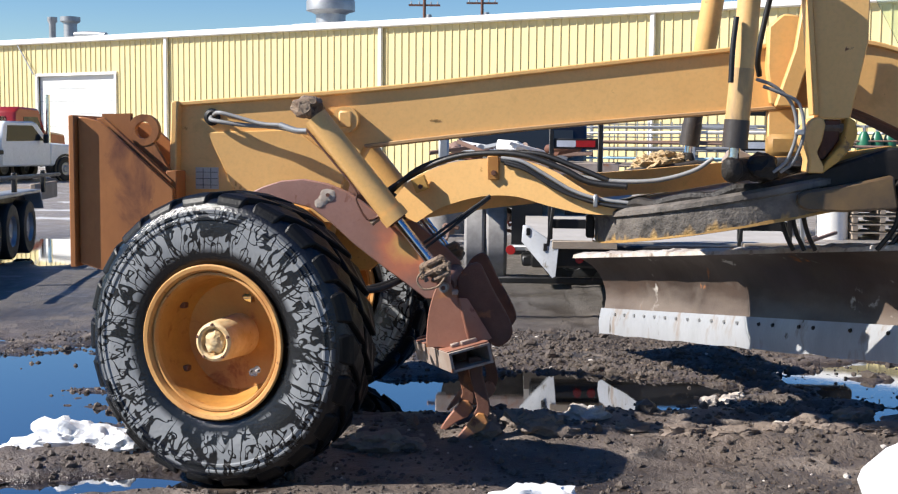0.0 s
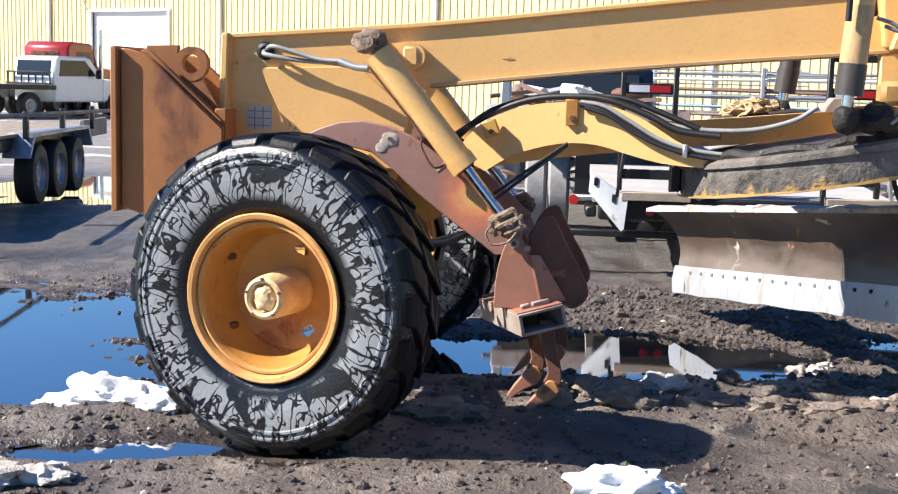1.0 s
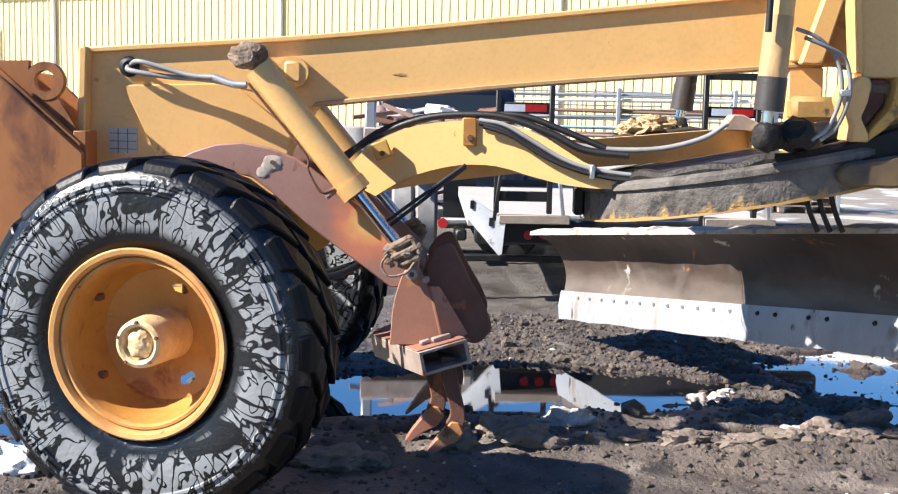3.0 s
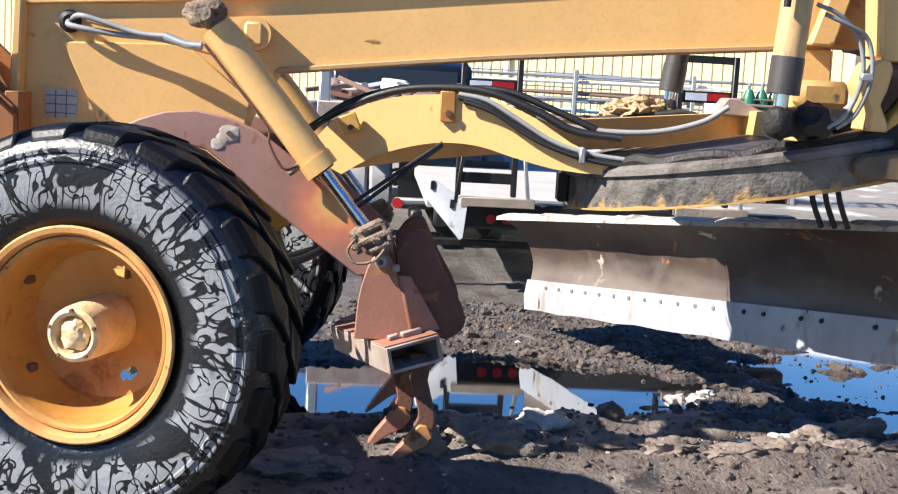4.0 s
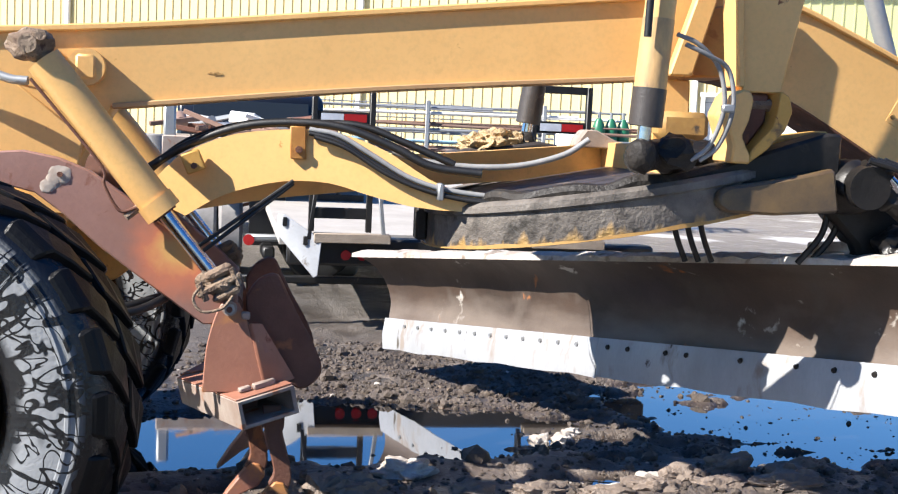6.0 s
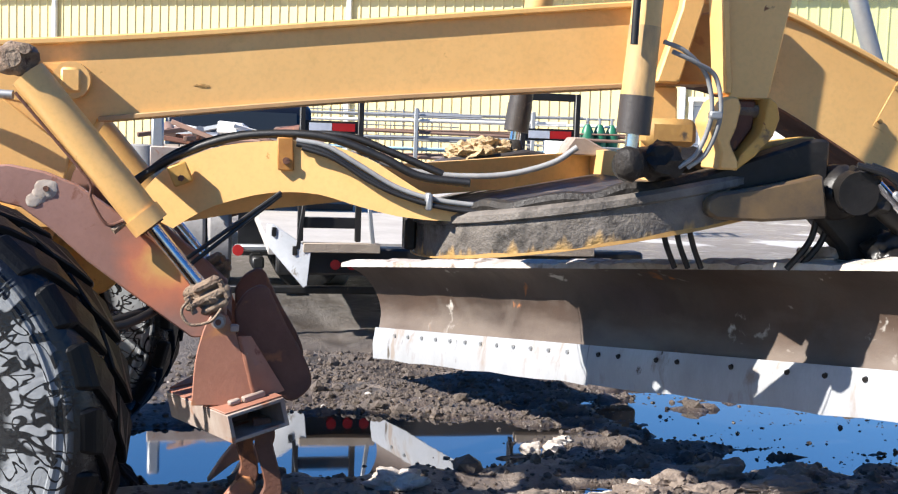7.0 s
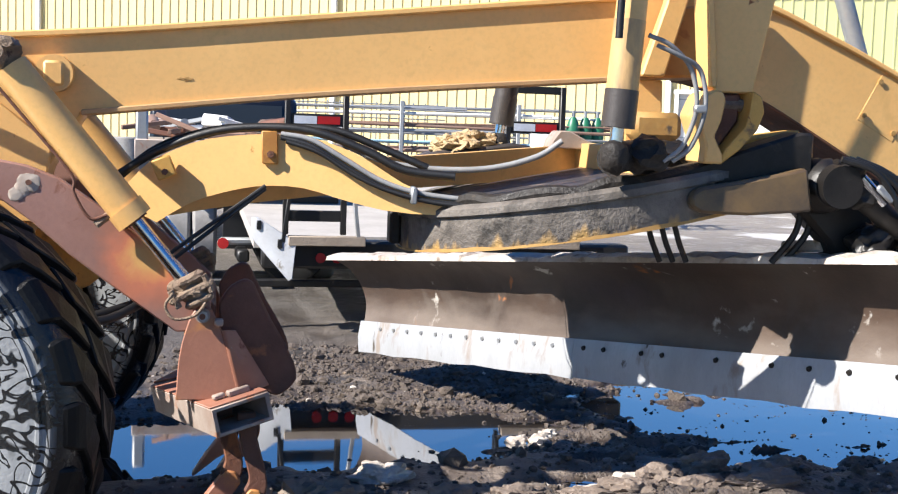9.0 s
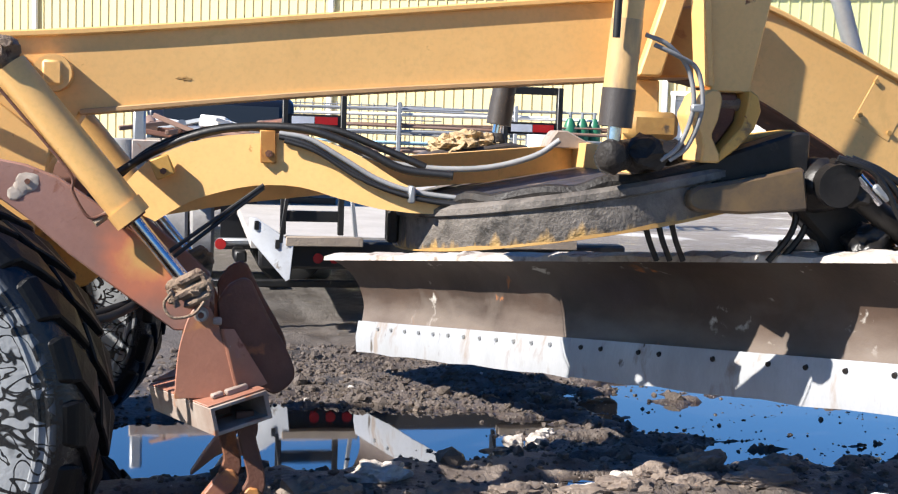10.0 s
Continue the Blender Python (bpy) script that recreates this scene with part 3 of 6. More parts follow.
def ground_height(x, y):
    near = np.exp(-(np.maximum(0, np.hypot((x - 0.5) / 1.3, y - 7.5) - 4.0) / 4.0) ** 2)
    h = 0.022 * lattice(x, y, 0.9, 1) + 0.018 * lattice(x, y, 0.36, 2) + 0.010 * lattice(x, y, 0.15, 3) + 0.007 * lattice(x, y, 0.07, 4)
    # churned ridges pushed up between the wheel tracks
    for cy, cx0, cx1, amp, wid in ((7.08, -0.3, 1.1, 0.07, 0.13), (6.85, 1.3, 3.3, 0.06, 0.16), (7.62, 1.5, 2.3, 0.03, 0.10), (9.15, 0.2, 2.0, 0.05, 0.20), (6.45, -3.2, -1.4, 0.05, 0.16)):
        span = 1 / (1 + np.exp(-(x - cx0) * 7)) / (1 + np.exp((x - cx1) * 7))
        crest = cy + 0.10 * lattice(x, y * 0, 0.8, 11)
        h = h + amp * span * np.exp(-((y - crest) / wid) ** 2) * (0.55 + 0.75 * np.abs(lattice(x, y, 0.17, 12)))
    h = h * (0.25 + 0.75 * near) + 0.02 * lattice(x, y, 6.0, 5) * (1 - near)
    for cx, cy, rx, ry, a in PUDDLES:
        ca, sa = math.cos(radians(a)), math.sin(radians(a))
        dx, dy = x - cx, y - cy
        d = np.hypot((dx * ca + dy * sa) / rx, (dy * ca - dx * sa) / ry)
        d = d + 0.25 * lattice(x, y, 0.8, 21) + 0.16 * lattice(x, y * 1.8, 0.25, 22) + (0.80 * np.maximum(0, lattice(x * 0.7, y * 2.6, 0.26, 23)) + 0.42 * np.maximum(0, lattice(x, y * 2.0, 0.09, 24)) if cx > 2.5 else 0.2 * np.maximum(0, lattice(x, y * 2.0, 0.12, 24)))
        h = h - np.clip(1.25 - d, 0, 1) * (0.085 if rx > 0.5 else 0.07) / 0.6 * 0.9
    # ruts under the front wheels
    for wx, wy in ((-0.95, 6.1), (-0.75, 8.5)):
        h = h - 0.055 * np.exp(-(((x - wx) / 0.5) ** 2 + ((y - wy) / 0.28) ** 2))
    return np.maximum(h, -0.16)


def axis_steps(lo, hi, step, far_lo, far_hi, grow=1.18):
    mid = list(np.arange(lo, hi, step))
    up, d = [], step
    while mid[-1] + sum(up) < far_hi:
        d *= grow
        up.append(d)
    right = list(mid[-1] + np.cumsum(up))
    down, d = [], step
    while mid[0] - sum(down) > far_lo:
        d *= grow
        down.append(d)
    left = list((mid[0] - np.cumsum(down))[::-1])
    return np.array(left + mid + right)


gx, gy = axis_steps(-3.6, 4.6, 0.028, -900, 900), axis_steps(5.0, 10.8, 0.028, -300, 1500)
GX, GY = np.meshgrid(gx, gy, indexing="ij")
GH = ground_height(GX, GY)
gm = bpy.data.meshes.new("ground")
nx, ny = len(gx), len(gy)
idx = np.arange(nx * ny).reshape(nx, ny)
quads = np.stack([idx[:-1, :-1], idx[1:, :-1], idx[1:, 1:], idx[:-1, 1:]], -1).reshape(-1, 4)
gm.vertices.add(nx * ny)
gm.vertices.foreach_set("co", np.stack([GX, GY, GH], -1).astype(np.float32).ravel())
gm.loops.add(quads.size)
gm.loops.foreach_set("vertex_index", quads.astype(np.int32).ravel())
gm.polygons.add(len(quads))
gm.polygons.foreach_set("loop_start", (np.arange(len(quads)) * 4).astype(np.int32))
gm.polygons.foreach_set("use_smooth", np.ones(len(quads), bool))
gm.update(calc_edges=True)
gm.materials.append(GROUND)
tagged(new("ground", gm), "churned wet brown mud and gravel yard with ruts", "ground", kind="structure")

for k_, (cx, cy, rx, ry, a) in enumerate(PUDDLES):
    b = bmesh.new()
    ring = [b.verts.new((cx + 1.35 * (rx * math.cos(t) * math.cos(radians(a)) - ry * math.sin(t) * math.sin(radians(a))),
                         cy + 1.35 * (ry * math.sin(t) * math.cos(radians(a)) + rx * math.cos(t) * math.sin(radians(a))), WATER_Z - 0.0015 * k_)) for t in np.linspace(0, 2 * math.pi, 48, endpoint=False)]
    b.faces.new(ring)
    tagged(part("puddle", b, WATER, soft=False), "shallow meltwater puddle lying in the mud", "puddle", kind="structure")


def height(x, y):
    return float(ground_height(np.array([x], float), np.array([y], float))[0])


# ---- motor grader ----
grader = thing("motor_grader", pose(0, 7.33, 0, 0, 0, -4.5), "worn yellow motor grader with rusty front wheels and mud-caked blade", "motor grader")
G = grader


def gpart(name, bm, material, parent=None, label="", soft=True):
    ob = part(name, bm, material, None, label, soft)
    ob.parent = parent or G
    return ob


# main beam: a box girder that rises to the rear and bends down towards the cab
top = smooth_line([(-1.30, 1.872), (-0.2, 1.958), (0.8, 2.07), (2.0, 2.207), (2.45, 2.245), (2.72, 2.215), (3.0, 2.105), (3.40, 1.925), (4.7, 1.30)], 5)
low = smooth_line([(-0.2, 1.648), (0.82, 1.766), (2.0, 1.872), (2.45, 1.905), (2.72, 1.82), (3.05, 1.645), (3.43, 1.43), (4.7, 0.72)], 5)
gpart("beam_web", prism(top + list(reversed(low)), -0.14, 0.14), YELLOW, label="long yellow box girder")
gpart("top_flange", strip(top, 0.028, -0.165, 0.165, 0.006), YELLOW)
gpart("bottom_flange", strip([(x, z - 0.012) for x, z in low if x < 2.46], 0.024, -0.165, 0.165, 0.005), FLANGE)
# dirt and the shade beneath the neck are both put into this dark colour
gpart("neck_belly", strip([(x, z - 0.014) for x, z in low if x > 2.44], 0.028, -0.137, 0.26, 0.005), DARK_RUST, label="dirty underside of the bent girder, darkened for shade")
gpart("front_frame", prism([(-1.30, 1.875), (-0.2, 1.95), (-0.2, 1.64), (-0.33, 1.42), (-0.42, 1.1), (-0.6, 0.95), (-1.2, 0.95), (-1.31, 1.05)], -0.136, 0.136, 0.01), YELLOW, label="deep front frame plate")
gpart("front_plate", prism([(-1.325, 1.90), (-1.285, 1.90), (-1.315, 0.95), (-1.355, 0.95)], -0.22, 0.22, 0.008), YELLOW)
gpart("side_plate", prism([(-1.13, 1.722), (-0.60, 1.742), (-0.31, 1.52), (-0.36, 1.2), (-0.88, 1.2)], -0.165, -0.13, 0.006), YELLOW)
b = box((-0.30, -0.19, 1.80), (0.10, 0.07, 0.12), 0.02)
gpart("cylinder_boss", rod((-0.30, -0.14, 1.80), (-0.30, -0.215, 1.80), 0.075, bm=b), YELLOW)
decal = gpart("decal", box((-1.135, -0.142, 1.452), (0.137, 0.006, 0.127)), DECAL, label="pale faded instruction decal")
for k in range(3):
    gpart("decal_line", box((-1.135, -0.1465, 1.412 + 0.038 * k), (0.13, 0.003, 0.004)), DECAL_LINE, decal)
for k in range(2):
    gpart("decal_line", box((-1.158 + 0.046 * k, -0.1465, 1.452), (0.004, 0.003, 0.12)), DECAL_LINE, decal)
gpart("hose_port", lathe([(0.0, 0), (0.045, 0), (0.05, -0.012), (0.03, -0.02), (0.0, -0.01)], 24), HOSE_BLACK).matrix_basis = pose(-1.10, -0.138, 1.81)
for pts, r, m_ in (([(-1.11, -0.13, 1.815), (-1.08, -0.2, 1.79), (-0.9, -0.22, 1.765), (-0.72, -0.25, 1.755), (-0.62, -0.3, 1.742)], 0.013, HOSE_GREY),
                   ([(-1.10, -0.13, 1.82), (-1.04, -0.22, 1.835), (-0.93, -0.24, 1.81), (-0.78, -0.27, 1.772), (-0.66, -0.3, 1.765)], 0.012, HOSE_GREY),
                   ([(-0.66, -0.31, 1.765), (-0.57, -0.33, 1.735), (-0.5, -0.34, 1.73)], 0.018, GALV)):
    gpart("hydraulic_hose", tube(pts, r), m_)

# push block with lifting eye at the nose
nose = gpart("push_block", prism([(-1.79, 1.80), (-1.76, 1.80), (-1.66, 1.775), (-1.24, 1.40), (-1.24, 0.80), (-1.79, 0.97)], -0.46, -0.42, 0.006), ORANGE_RUST, label="rust-orange front push block")
gpart("side_plate", prism([(-1.79, 1.80), (-1.66, 1.775), (-1.24, 1.40), (-1.24, 0.80), (-1.79, 0.97)], 0.42, 0.46, 0.006), ORANGE_RUST, nose)
gpart("front_plate", prism([(-1.83, 1.81), (-1.795, 1.81), (-1.795, 0.95), (-1.83, 0.95)], -0.5, 0.5, 0.006), ORANGE_RUST, nose)
gpart("sloping_plate", prism([(-1.70, 1.79), (-1.66, 1.80), (-1.26, 1.445), (-1.27, 1.40)], -0.415, -0.37, 0.004), ORANGE_RUST, nose)
gpart("bracket", prism([(-1.30, 1.50), (-1.24, 1.50), (-1.24, 1.28), (-1.30, 1.28)], -0.40, -0.22, 0.004), ORANGE_RUST, nose)
eye_b = lathe([(0.05, -0.025), (0.09, -0.025), (0.09, 0.025), (0.05, 0.025), (0.05, -0.025)], 28)
for v in eye_b.verts:
    v.co += Vector((-1.455, -0.30, 1.73))
prism([(-1.70, 1.82), (-1.53, 1.825), (-1.535, 1.70), (-1.48, 1.655), (-1.40, 1.66), (-1.28, 1.46), (-1.28, 1.30), (-1.68, 1.66)], -0.322, -0.278, 0.0, eye_b)
gpart("lifting_eye", eye_b, ORANGE_RUST, nose)


# front wheels
def lug_tyre():
    R, W = 0.725, 0.21
    prof = [(0.375, -W + 0.03), (0.40, -W + 0.004), (0.43, -W - 0.008), (0.50, -W - 0.025), (0.56, -W - 0.03), (0.60, -W - 0.026), (0.606, -W - 0.034), (0.616, -W - 0.034), (0.622, -W - 0.024),
            (0.634, -W - 0.02), (0.638, -W - 0.027), (0.648, -W - 0.027), (0.653, -W - 0.016), (0.678, -W - 0.004), (0.700, -W + 0.022), (0.714, -W + 0.08), (0.719, 0)]
    prof = prof + [(r, -y) for r, y in reversed(prof[:-1])]
    bm = lathe(prof, 96)
    return bm


def tread_lug(side):
    """One tread block on one half of the tyre, at the angle 0."""
    b = bmesh.new()
    cols = []
    for y, sk, r_in, r_out, half in ((0.012, 0.20, 0.70, 0.738, 0.092), (0.09, 0.09, 0.70, 0.740, 0.096), (0.155, 0.0, 0.695, 0.736, 0.100), (0.190, -0.01, 0.68, 0.722, 0.100), (0.212, -0.01, 0.66, 0.690, 0.088)):
        ring = []
        for r_, hw in ((r_in, half * 1.12), (r_out, half)):
            for s_ in (-1, 1):
                a = sk * side * 0.9 + s_ * hw
                ring.append(b.verts.new((r_ * math.cos(a), side * y, r_ * math.sin(a))))
        cols.append(ring)
    for p_, q_ in zip(cols, cols[1:]):
        for i0, i1 in ((0, 1), (1, 3), (3, 2), (2, 0)):
            b.faces.new((p_[i0], p_[i1], q_[i1], q_[i0]))
    b.faces.new((cols[0][0], cols[0][1], cols[0][3], cols[0][2]))
    b.faces.new((cols[-1][2], cols[-1][3], cols[-1][1], cols[-1][0]))
    bmesh.ops.recalc_face_normals(b, faces=b.faces)
    bevel(b, 0.006)
    me = bpy.data.meshes.new("tread_lug")
    b.to_mesh(me)
    b.free()
    me.materials.append(TREAD)
    return me


N_LUG = 22
LUGS = {s_: tread_lug(s_) for s_ in (-1, 1)}


def rim_disc():
    """Wheel disc with oval hand holes, turned about y."""
    b = bmesh.new()
    rs, seg = np.linspace(0.09, 0.274, 26), 200
    ring = [[b.verts.new((r * math.cos(2 * math.pi * k / seg), 0.075 + 0.02 * math.cos((r - 0.09) * 14), r * math.sin(2 * math.pi * k / seg))) for k in range(seg)] for r in rs]
    for i in range(len(rs) - 1):
        for k in range(seg):
            rm, a = (rs[i] + rs[i + 1]) / 2, 2 * math.pi * (k + 0.5) / seg
            hole = False
            for ha in (radians(72), radians(-62)):
                da = (a - ha + math.pi) % (2 * math.pi) - math.pi
                if ((rm * da) / 0.036) ** 2 + ((rm - 0.205) / 0.022) ** 2 < 1:
                    hole = True
            if not hole:
                b.faces.new((ring[i][k], ring[i][(k + 1) % seg], ring[i + 1][(k + 1) % seg], ring[i + 1][k]))
    return b


def front_wheel(m):
    w = new("front_wheel")
    w.parent = G
    w.matrix_basis = m @ Matrix.Diagonal((1, 0.88, 1, 1))
    w["label"] = "rusty orange-yellow wheel with wet mud-streaked tyre"
    gpart("tyre", lug_tyre(), TYRE, w, "wet black lugged tyre with dried mud on its wall")
    for side, me in LUGS.items():
        for k in range(N_LUG):
            lug = new("tread_lug", me)
            lug.parent = w
            lug.matrix_basis = Matrix.Rotation(2 * math.pi * (k + (0.5 if side > 0 else 0)) / N_LUG, 4, "Y")
    gpart("rim", lathe([(0.372, -0.195), (0.384, -0.213), (0.387, -0.226), (0.380, -0.234), (0.362, -0.230), (0.352, -0.212), (0.348, -0.17)], 72), RIM_EDGE, w)
    gpart("lock_ring", lathe([(0.349, -0.190), (0.345, -0.203), (0.334, -0.205), (0.328, -0.19), (0.325, -0.14)], 72), RIM_EDGE, w, "rusty lock ring")
    gpart("rim_barrel", lathe([(0.328, -0.18), (0.318, -0.13), (0.308, -0.03), (0.298, 0.02), (0.276, 0.055), (0.272, 0.075), (0.30, 0.12), (0.36, 0.2)], 72), RIM_PAINT, w)
    gpart("wheel_disc", rim_disc(), RIM_PAINT, w)
    gpart("hub", lathe([(0.0, -0.165), (0.062, -0.165), (0.070, -0.205), (0.082, -0.214), (0.096, -0.205), (0.102, -0.16), (0.104, -0.09), (0.106, 0.03), (0.112, 0.10)], 40), HUB_CREAM, w, "pale yellow hub ring")
    gpart("hub_cap", lump((0.0, -0.185, 0.0), (0.05, 0.035, 0.055), 61, 3, 0.25), HUB_CREAM, w, "pale mud-filled hub cap")
    for k in range(5):
        a = radians(20 + 72 * k)
        bb = rod((0.088 * math.cos(a), -0.205, 0.088 * math.sin(a)), (0.088 * math.cos(a), -0.222, 0.088 * math.sin(a)), 0.007, seg=6)
        gpart("hub_bolt", bb, DARK_RUST, w)
    for a in (radians(-30), radians(150), radians(75), radians(215)):
        bb = box((0.302 * math.cos(a), -0.02, 0.302 * math.sin(a)), (0.03, 0.05, 0.03), 0.006)
        gpart("rim_lug", bb, DARK_RUST, w)
    return w


front_wheel(pose(-0.712, -1.20, 0.685, 0, 0, -14))
front_wheel(pose(-0.63, 1.17, 0.685, 0, 0, -11) @ pose(0, 0, 0, 0, 180, 0))
gpart("front_axle", prism([(-0.92, 0.78), (-0.62, 0.78), (-0.6, 0.6), (-0.94, 0.6)], -0.92, 0.92, 0.03), YELLOW_DIRTY, label="dirty yellow front axle")
gpart("axle_bracket", prism([(-1.0, 1.28), (-0.5, 1.28), (-0.52, 0.75), (-0.95, 0.75)], -0.25, 0.25, 0.02), YELLOW_DIRTY)
for s_ in (-1, 1):
    gpart("kingpin_post", prism([(-0.66, 1.12), (-0.56, 1.12), (-0.54, 0.5), (-0.68, 0.5)], s_ * 0.93 - 0.06, s_ * 0.93 + 0.06, 0.02), YELLOW_DIRTY)
    gpart("lean_bar", box((-0.62, s_ * 0.55, 1.0), (0.07, 0.75, 0.07), 0.015), YELLOW_DIRTY)
gpart("gusset", prism([(-0.42, 1.17), (-0.1, 0.98), (-0.2, 0.90), (-0.42, 0.88)], 0.1, 0.16, 0.01), YELLOW_DIRTY)
for pts in ([(-0.55, -0.5, 1.05), (-0.40, -0.55, 0.92), (-0.1, -0.5, 0.85), (0.15, -0.3, 0.95)], [(-0.5, -0.3, 0.95), (-0.25, -0.35, 0.83), (0.1, -0.2, 0.9)]):
    gpart("brake_hose", tube(pts, 0.018), HOSE_BLACK)

# scarifier: two lift arms, a V-shaped tool bar with shanks, two cylinders
ARM = [(-0.90, 1.30), (-0.83, 1.37), (-0.734, 1.417), (-0.629, 1.452), (-0.502, 1.463), (-0.373, 1.44), (-0.253, 1.394), (-0.086, 1.28), (0.015, 1.199), (0.243, 1.013), (0.33, 0.93), (0.33, 0.84),
       (0.27, 0.80), (0.194, 0.798), (-0.079, 0.998), (-0.213, 1.10), (-0.346, 1.219), (-0.456, 1.30), (-0.56, 1.325), (-0.70, 1.28), (-0.82, 1.18)]
SC = new("scarifier")
SC.parent = G
SC["label"] = "rusty V-shaped scarifier with shanks and chisel points"
for s_ in (-1, 1):
    gpart("lift_arm", prism(ARM, s_ * 0.40 - 0.03, s_ * 0.40 + 0.03, 0.006), ARM_STEEL, SC, "mauve rusty lift arm with burnt orange patch")
for k_, (u, z, a_, c_) in enumerate(((-0.362, 1.375, 0.044, 0.036), (-0.408, 1.328, 0.032, 0.028), (-0.385, 1.352, 0.03, 0.03))):
    gpart("weld_boss", lump((u, -0.430, z), (a_, 0.005, c_), 33 + k_, 3, 0.16, None, None, 1.6), PALE_DUST, SC, "pale ground weld boss")
gpart("boss_pin", rod((-0.362, -0.441, 1.375), (-0.362, -0.43, 1.375), 0.011, seg=10), DARK_RUST, SC)


def slab(quad, th, w=0.003):
    """A plate on four corners, th thick along its normal."""
    q = [Vector(c) for c in quad]
    nrm = (q[1] - q[0]).cross(q[3] - q[0]).normalized() * th
    b = bmesh.new()
    f = [b.verts.new(c) for c in q]
    k = [b.verts.new(c + nrm) for c in q]
    b.faces.new(f)
    b.faces.new(list(reversed(k)))
    for i in range(4):
        b.faces.new((f[i], k[i], k[(i + 1) % 4], f[(i + 1) % 4]))
    bmesh.ops.recalc_face_normals(b, faces=b.faces)
    return bevel(b, w)


def scarifier_half(s):
    """Cheek, rib, back plate, V arm and shanks on one side (s: -1 near, 1 far)."""
    def at(u, v, z):
        return Vector((u, -s * v, z))
    # curved cheek plate and its inclined rib
    line = smooth_line([(0.198, 0.53), (0.209, 0.70), (0.235, 0.815), (0.262, 0.88), (0.292, 0.908)], 4)
    gpart("cheek_plate", prism(line + [(0.335, 0.89), (0.372, 0.81), (0.438, 0.60), (0.438, 0.53)], s * 0.46, s * 0.435, 0.004), PINK_RUST, SC)
    gpart("cheek_rib", slab([at(0.372, -0.462, 0.81), at(0.440, -0.462, 0.54), at(0.555, -0.39, 0.575), at(0.415, -0.40, 0.80)], 0.018 * -s), PINK_RUST, SC)
    b = prism(smooth_line([(0.36, 0.90), (0.41, 0.972), (0.482, 0.996), (0.525, 0.925), (0.575, 0.825), (0.638, 0.718), (0.678, 0.622), (0.665, 0.565), (0.60, 0.519), (0.535, 0.55)], 3) + [(0.43, 0.60), (0.37, 0.75)], s * 0.335, s * 0.285, 0.008)
    gpart("back_plate", b, DARK_RUST, SC, "dark rusty rounded back plate")
    # V arm: hollow tube, open at its outer end and mitred on the middle line
    corner, across, along, down = at(0.338, -0.61, 0.524), Vector((0.222, -s * 0.10, 0.050)), Vector((-0.285, -s * 0.66, -0.035)), Vector((0.026, 0, -0.112))
    def bar_point(a, c, h):
        """a: 0 to 1 along to the middle line, c: 0 to 1 across, h: 0 to 1 downwards."""
        q = corner + across * c + down * h
        k = (-s * -0.004 - q.y) / along.y
        return q + along * (k * a)
    th_c, th_h = 0.075, 0.13
    b = bmesh.new()
    rings = [[b.verts.new(bar_point(a, c, h)) for c, h in ((i, i2), (1 - i, i2), (1 - i, 1 - i2), (i, 1 - i2))] for a, i, i2 in ((1, 0, 0), (0, 0, 0), (0, th_c, th_h), (0.7, th_c, th_h))]
    for p_, q_ in zip(rings, rings[1:]):
        for i in range(4):
            b.faces.new((p_[i], p_[(i + 1) % 4], q_[(i + 1) % 4], q_[i]))
    b.faces.new(rings[0])
    b.faces.new(list(reversed(rings[-1])))
    bmesh.ops.recalc_face_normals(b, faces=b.faces)
    bar = gpart("tool_bar", bevel(b, 0.003), BOX_STEEL, SC, "scraped grey-brown hollow tool bar")
    lift = -down.normalized()
    gpart("cover_plate", slab([bar_point(0.02, 0.0, 0) + lift * 0.001, bar_point(0.02, 1.0, 0) + lift * 0.001, bar_point(0.95, 1.0, 0) + lift * 0.001, bar_point(0.95, 0.0, 0) + lift * 0.001], -0.007 * s, 0.002), PINK_RUST, bar, "rusty orange top plate")
    ax, az = across.normalized(), across.cross(along).normalized()
    turn = Matrix((ax, az.cross(ax), az)).transposed()
    for a, c, size in ((0.13, 0.62, (0.095, 0.03, 0.026)), (0.14, 0.30, (0.05, 0.03, 0.020))):
        gpart("wedge_block", box(bar_point(a, c, 0) + lift * 0.02, size, 0.005, rot=turn), BOX_STEEL, bar)
    # shanks: down and back, then a kink to a forward chisel point
    for a, c, rise in ((0.40, 0.50, 0.06), (0.16, 0.66, 0.0)):
        q = bar_point(a, c, 1.0) + Vector((-0.035, 0, rise))
        side = smooth_line([(0.0, 0.04), (0.012, -0.06), (0.04, -0.17), (0.052, -0.235), (0.03, -0.285)], 3)
        rear = smooth_line([(0.075, -0.335), (0.115, -0.30), (0.125, -0.24), (0.105, -0.15), (0.082, -0.06), (0.075, 0.04)], 3)
        sh = gpart("shank", prism([(q.x + x, q.z + z) for x, z in side + rear], q.y - 0.019, q.y + 0.019, 0.006), DARK_RUST, SC, "rusty curved shank")
        tip = [(0.095, -0.275), (0.118, -0.32), (0.09, -0.365), (0.02, -0.40), (-0.085, -0.485), (-0.095, -0.48), (-0.035, -0.385), (0.03, -0.30), (0.06, -0.268)]
        gpart("chisel_point", prism([(q.x + x, q.z + z) for x, z in tip], q.y - 0.031, q.y + 0.031, 0.010), PINK_RUST, sh, "worn rusty chisel point")


